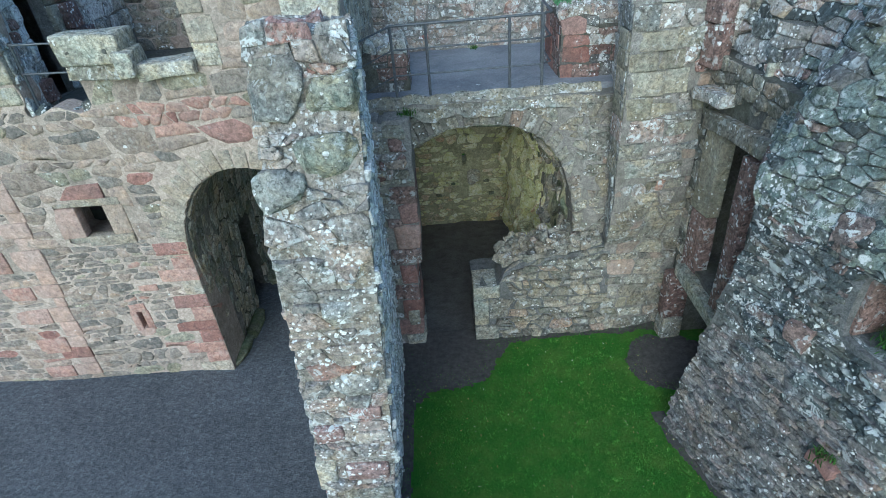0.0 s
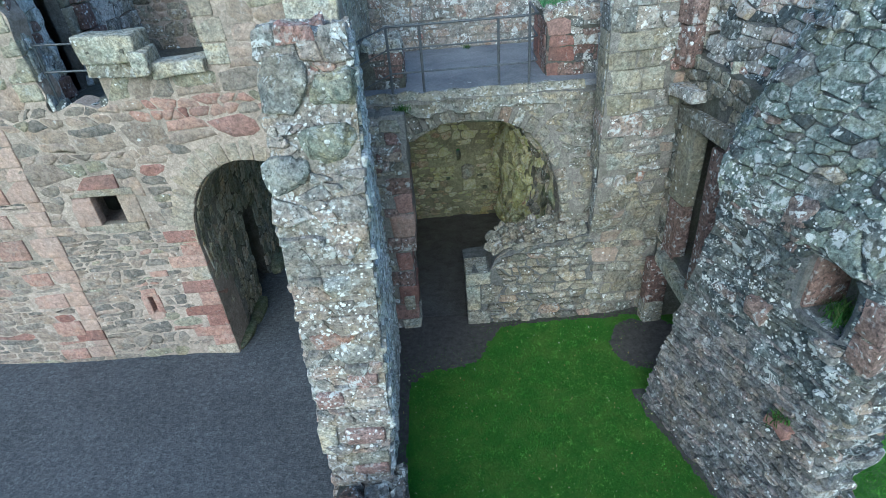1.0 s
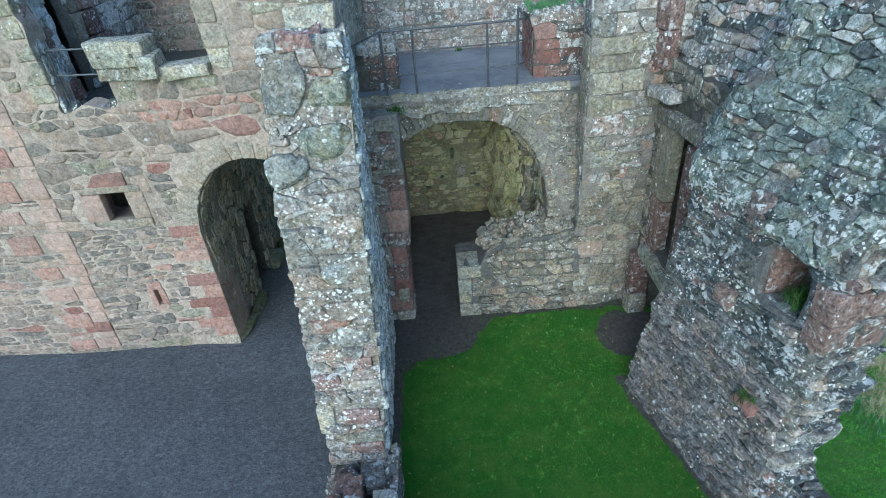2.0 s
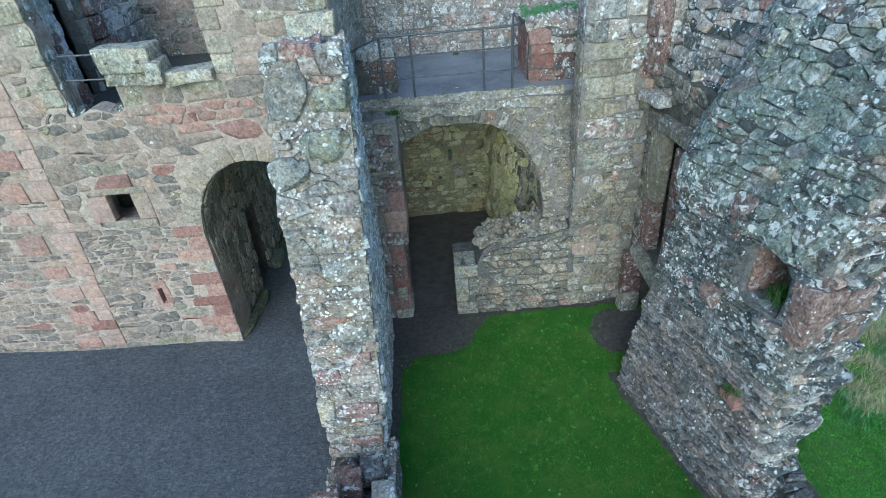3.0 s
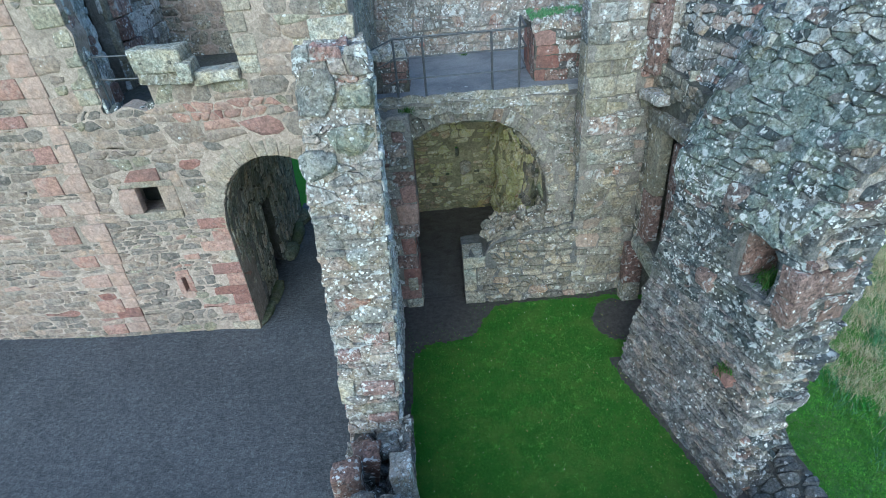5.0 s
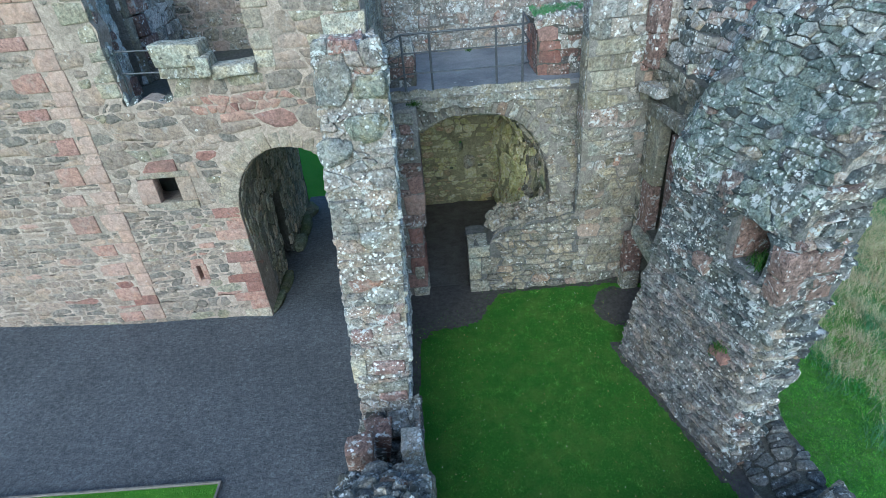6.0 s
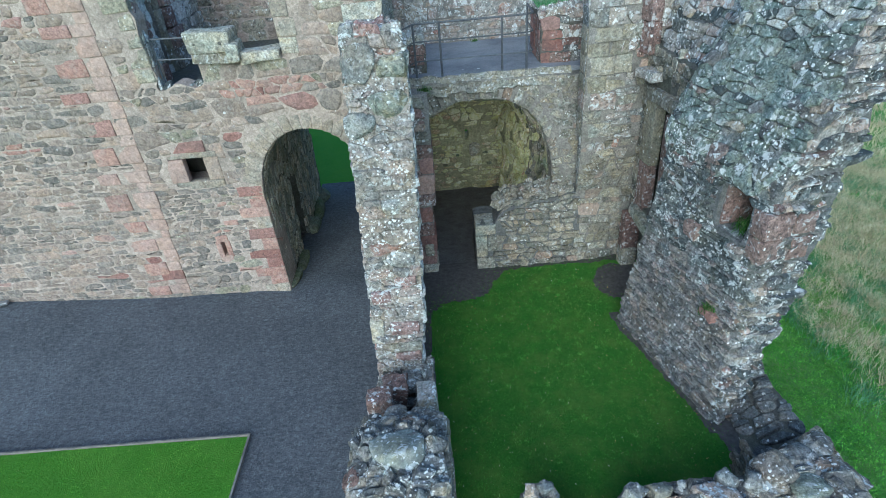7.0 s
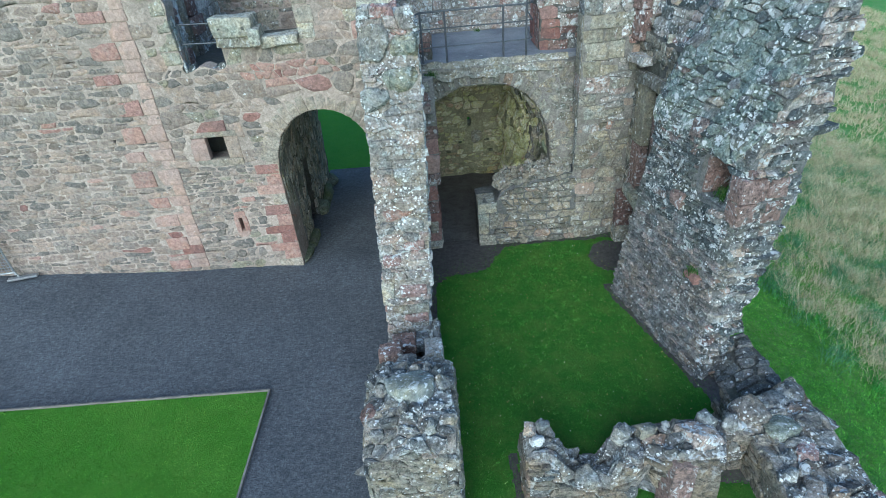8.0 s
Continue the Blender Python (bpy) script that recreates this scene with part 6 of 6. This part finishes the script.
wall_return = tagged(core("wall_return", lambda u, v: (-0.62, u, v), lambda u, v: box2(u, v, 8.4, 12.8, 3.6, 7), 8.4, 12.8, 3.6, 7.0, 0.2, (-0.5, 0, 0), M_CORE), "side wall of the terrace in buff and grey stone", "wall", kind="structure")
rubble(wall_return, lambda u, v: (-0.62, u, v), lambda u, v: box2(u, v, 8.4, 12.8, 4.15, 7), 8.4, 12.8, 4.15, 6.8, lambda u, v, r: M_BUFF if r.random() < 0.5 else M_ASHLAR, h=(0.2, 0.34), asp=1.6, out=(0.006, 0.02), flip=1, seed=122, count=100)
pier_l = ruin("wall_stump", "low red and brown rubble stump at the terrace edge", -0.62, 0.1, 10.25, 10.85, lambda x, y: 4.74 + 0.08 * nz(x, y, 0, 3), lambda u, v, r: M_CAPS if r.random() < 0.45 else M_WORN, 131, z0=4.1, sides="SE", h=(0.16, 0.24), out=(0.006, 0.02), cap=M_LICHEN, wob=0.0, coursed=0.02)
pier_r = ruin("wall_red_pier", "red sandstone door pier with a lichened top on the terrace", 2.5, 3.75, 10.25, 11.5, lambda x, y: 5.05 + 0.08 * nz(x, y, 0, 3), lambda u, v, r: (M_RED if r.random() < 0.5 else M_WORN) if u < 2.9 or u > 9 else M_CAPS if r.random() < 0.45 else M_SPUR if r.random() < 0.6 else M_WORN, 141, z0=4.1, sides="SW", h=(0.18, 0.28), out=(0.006, 0.02), cap=M_SPUR, wob=0.0, coursed=0.02)
rubble(pier_r, lambda u, v: (u, v, 5.1 + 0.08 * nz(u, v, 0, 3)), lambda u, v: box2(u, v, 2.5, 3.7, 10.25, 11.5), 2.5, 3.7, 10.25, 11.5, M_SPUR, h=(0.12, 0.22), asp=1.2, gap=0.004, out=(0.05, 0.14), seed=149)

# ---- terrace railing ----
railing = tagged(new("railing"), "dark grey iron guard rail with three bars on the terrace", "railing")
posts = [(-0.1, 9.88), (0.42, 9.9), (1.66, 9.92), (2.16, 9.94)]
for x, y in posts:
    part("post", tube([(x, y, 4.1), (x, y, 5.2)], 0.022), M_IRON, railing)
part("post", tube([(2.32, 10.9, 4.1), (2.32, 10.9, 5.2)], 0.02), M_IRON, railing)
for z in (5.2, 4.86, 4.48):
    part("rail", tube([(-0.62, 9.3, z - 0.1), (-0.1, 9.88, z), (0.42, 9.9, z), (1.66, 9.92, z), (2.16, 9.94, z), (2.3, 10.05, z), (2.34, 11.0, z)], 0.02 if z > 5 else 0.014), M_IRON, railing)

# ---- plants and clutter ----


def tuft(name, at, n, size, label, seed, material=M_LEAF):
    g = np.random.default_rng(seed)
    pts = np.array(at) + g.normal(0, 1, (n, 3)) * np.array([size * 0.5, size * 0.4, size * 0.12])
    return blades(name, pts, (size * 0.3, size), 0.008, 1.1, material, label, "plant", seed, kind="", group="wall plants")


for k, (at, size, n) in enumerate((((0.05, 9.5, 4.0), 0.12, 90), ((4.46, 4.86, 3.14), 0.2, 320), ((4.08, 4.72, 1.86), 0.13, 130), ((1.3, 12.6, 4.15), 0.09, 60))):
    tuft("wall_plant", at, n, size, "small green plant growing from the stonework", 200 + k)

pts = np.random.default_rng(3).uniform((2.5, 10.6, 5.16), (3.6, 11.4, 5.2), (2500, 3))
blades("wall_top_grass", pts, (0.04, 0.1), 0.008, 1.0, M_LONG, "pale green grass growing on top of the red pier", "grass", 33)
g = np.random.default_rng(5)


def scatter(n, x0, x1, y0, y1, zf, keep):
    xy = np.stack([g.uniform(x0, x1, n), g.uniform(y0, y1, n)], 1)
    return np.array([(x, y, zf(x, y)) for x, y in xy if keep(x, y)])


def clumps(n, each, spread, x0, x1, y0, y1, zf, keep):
    """Roots of tussocks: dense clumps round scattered middles."""
    mid = scatter(n, x0, x1, y0, y1, zf, keep)
    size = g.uniform(0.5, 1.5, (len(mid), 1, 1))
    pts = np.repeat(mid[:, None, :], each, 1) + g.normal(0, 1, (len(mid), each, 3)) * size * np.array([spread, spread, 0])
    pts = pts.reshape(-1, 3)
    pts[:, 2] = [zf(p[0], p[1]) for p in pts]
    return pts


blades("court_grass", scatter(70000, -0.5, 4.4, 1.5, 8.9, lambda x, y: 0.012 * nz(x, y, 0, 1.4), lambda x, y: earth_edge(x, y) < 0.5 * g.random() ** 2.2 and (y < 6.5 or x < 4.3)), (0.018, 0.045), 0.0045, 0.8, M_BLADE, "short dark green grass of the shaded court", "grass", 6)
blades("court_tufts", clumps(700, 12, 0.028, -0.4, 4.3, 1.6, 8.7, lambda x, y: 0.012 * nz(x, y, 0, 1.4), lambda x, y: earth_edge(x, y) < -0.05 and (y < 6.5 or x < 4.2)), (0.02, 0.055), 0.006, 1.2, M_TUFT, "lighter green tufts in the shaded court lawn", "grass", 16)
leaf_pts = scatter(450, -0.3, 4.2, 2.7, 8.6, lambda x, y: 0.03, lambda x, y: earth_edge(x, y) < 0.3)
blades("fallen_leaves", leaf_pts, (0.012, 0.024), 0.011, 2.2, blade_mat("dry fallen leaf", [(0.0, (0.3, 0.2, 0.05)), (0.6, (0.5, 0.42, 0.16)), (1.0, (0.75, 0.72, 0.55))], (0.5, 0.42, 0.2), 0.3), "small dry yellow leaves scattered over the court lawn", "leaves", 32)
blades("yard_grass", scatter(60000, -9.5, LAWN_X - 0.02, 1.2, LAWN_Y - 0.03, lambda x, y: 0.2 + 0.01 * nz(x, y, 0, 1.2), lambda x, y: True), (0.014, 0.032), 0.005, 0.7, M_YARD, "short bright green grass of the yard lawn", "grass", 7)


def outer(x, y):
    """Over 0 beyond the mown verge."""
    return x - 6.85 - 0.12 * abs(y - 4.5) - 0.2 * max(0.0, 5.0 - y) + 0.5 * nz(x, y, 2, 0.8) + 0.2 * nz(x, y, 7, 3.0)


def field(x, y):
    return nz(x, y, 11, 0.75) + 0.45 * nz(x, y, 4, 2.2)


blades("pasture_grass", clumps(2800, 55, 0.12, 5.6, 17, -1.5, 20, slope_z, lambda x, y: outer(x, y) > 0 and field(x, y) < 0.12 + 0.25 * nz(x, y, 21, 5)), (0.1, 0.3), 0.005, 1.4, M_LONG, "long blue-green tussocky grass of the pasture outside the walls", "grass", 8)
blades("lush_grass", clumps(1500, 60, 0.14, 6.2, 17, -1.5, 20, slope_z, lambda x, y: outer(x, y) > 0.1 and nz(x, y, 31, 0.6) > 0.25), (0.08, 0.24), 0.006, 1.3, M_LUSH, "bright green lush patches in the rough pasture", "grass", 14)
blades("straw_grass", clumps(3600, 50, 0.14, 6.2, 17, -1.5, 20, slope_z, lambda x, y: outer(x, y) > 0.45 and field(x, y) > -0.22 + 0.3 * nz(x, y, 23, 4)), (0.14, 0.34), 0.004, 1.4, M_STRAW, "dry straw-coloured seeding grass in the rough pasture", "grass", 15)
blades("far_pasture_grass", clumps(4200, 40, 0.2, 10.5, 34, 4, 44, slope_z, lambda x, y: nz(x, y, 2, 0.8) > -0.45), (0.12, 0.38), 0.011, 1.3, M_STRAW, "far straw-coloured tussocks of the pasture", "grass", 12)
blades("verge_grass", scatter(230000, 4.9, 9.0, -1.5, 11, slope_z, lambda x, y: True), (0.02, 0.045), 0.0055, 1.1, M_VERGE, "short green grass along the foot of the walls", "grass", 9)
barrier = tagged(new("barrier"), "galvanised steel mesh barrier standing on the gravel by the wall", "barrier")
bx, by, bz = -9.72, 7.98, 0.63
ex, ey = -11.6, 7.7
for a, c in (((bx, by, bz + 0.12), (bx, by, bz + 1.12)), ((ex, ey, bz), (ex, ey, bz + 1.12)), ((bx, by, bz + 1.12), (ex, ey, bz + 1.12)), ((bx, by, bz + 0.18), (ex, ey, bz + 0.18))):
    part("frame_bar", tube([a, c], 0.022), M_ZINC, barrier)
for k in range(1, 26):
    f = k / 26
    part("mesh_bar", tube([(bx + (ex - bx) * f, by + (ey - by) * f, bz + 0.18), (bx + (ex - bx) * f, by + (ey - by) * f, bz + 1.12)], 0.007, 5), M_ZINC, barrier)
for k in range(1, 13):
    z = bz + 0.18 + 0.94 * k / 13
    part("mesh_bar", tube([(bx, by, z), (ex, ey, z)], 0.007, 5), M_ZINC, barrier)
block("foot", (0.62, 0.12, 0.05), pose(bx + 0.16, by - 0.04, bz + 0.05, 0, 0, 12), M_ZINC, barrier, worn=0.2, rough=0.002)
part("brace", tube([(bx, by, bz + 0.2), (bx + 0.08, by - 0.02, bz + 0.05)], 0.02), M_ZINC, barrier)

# ---- the stones of the walls ----
for args in PENDING:
    lay(*args)
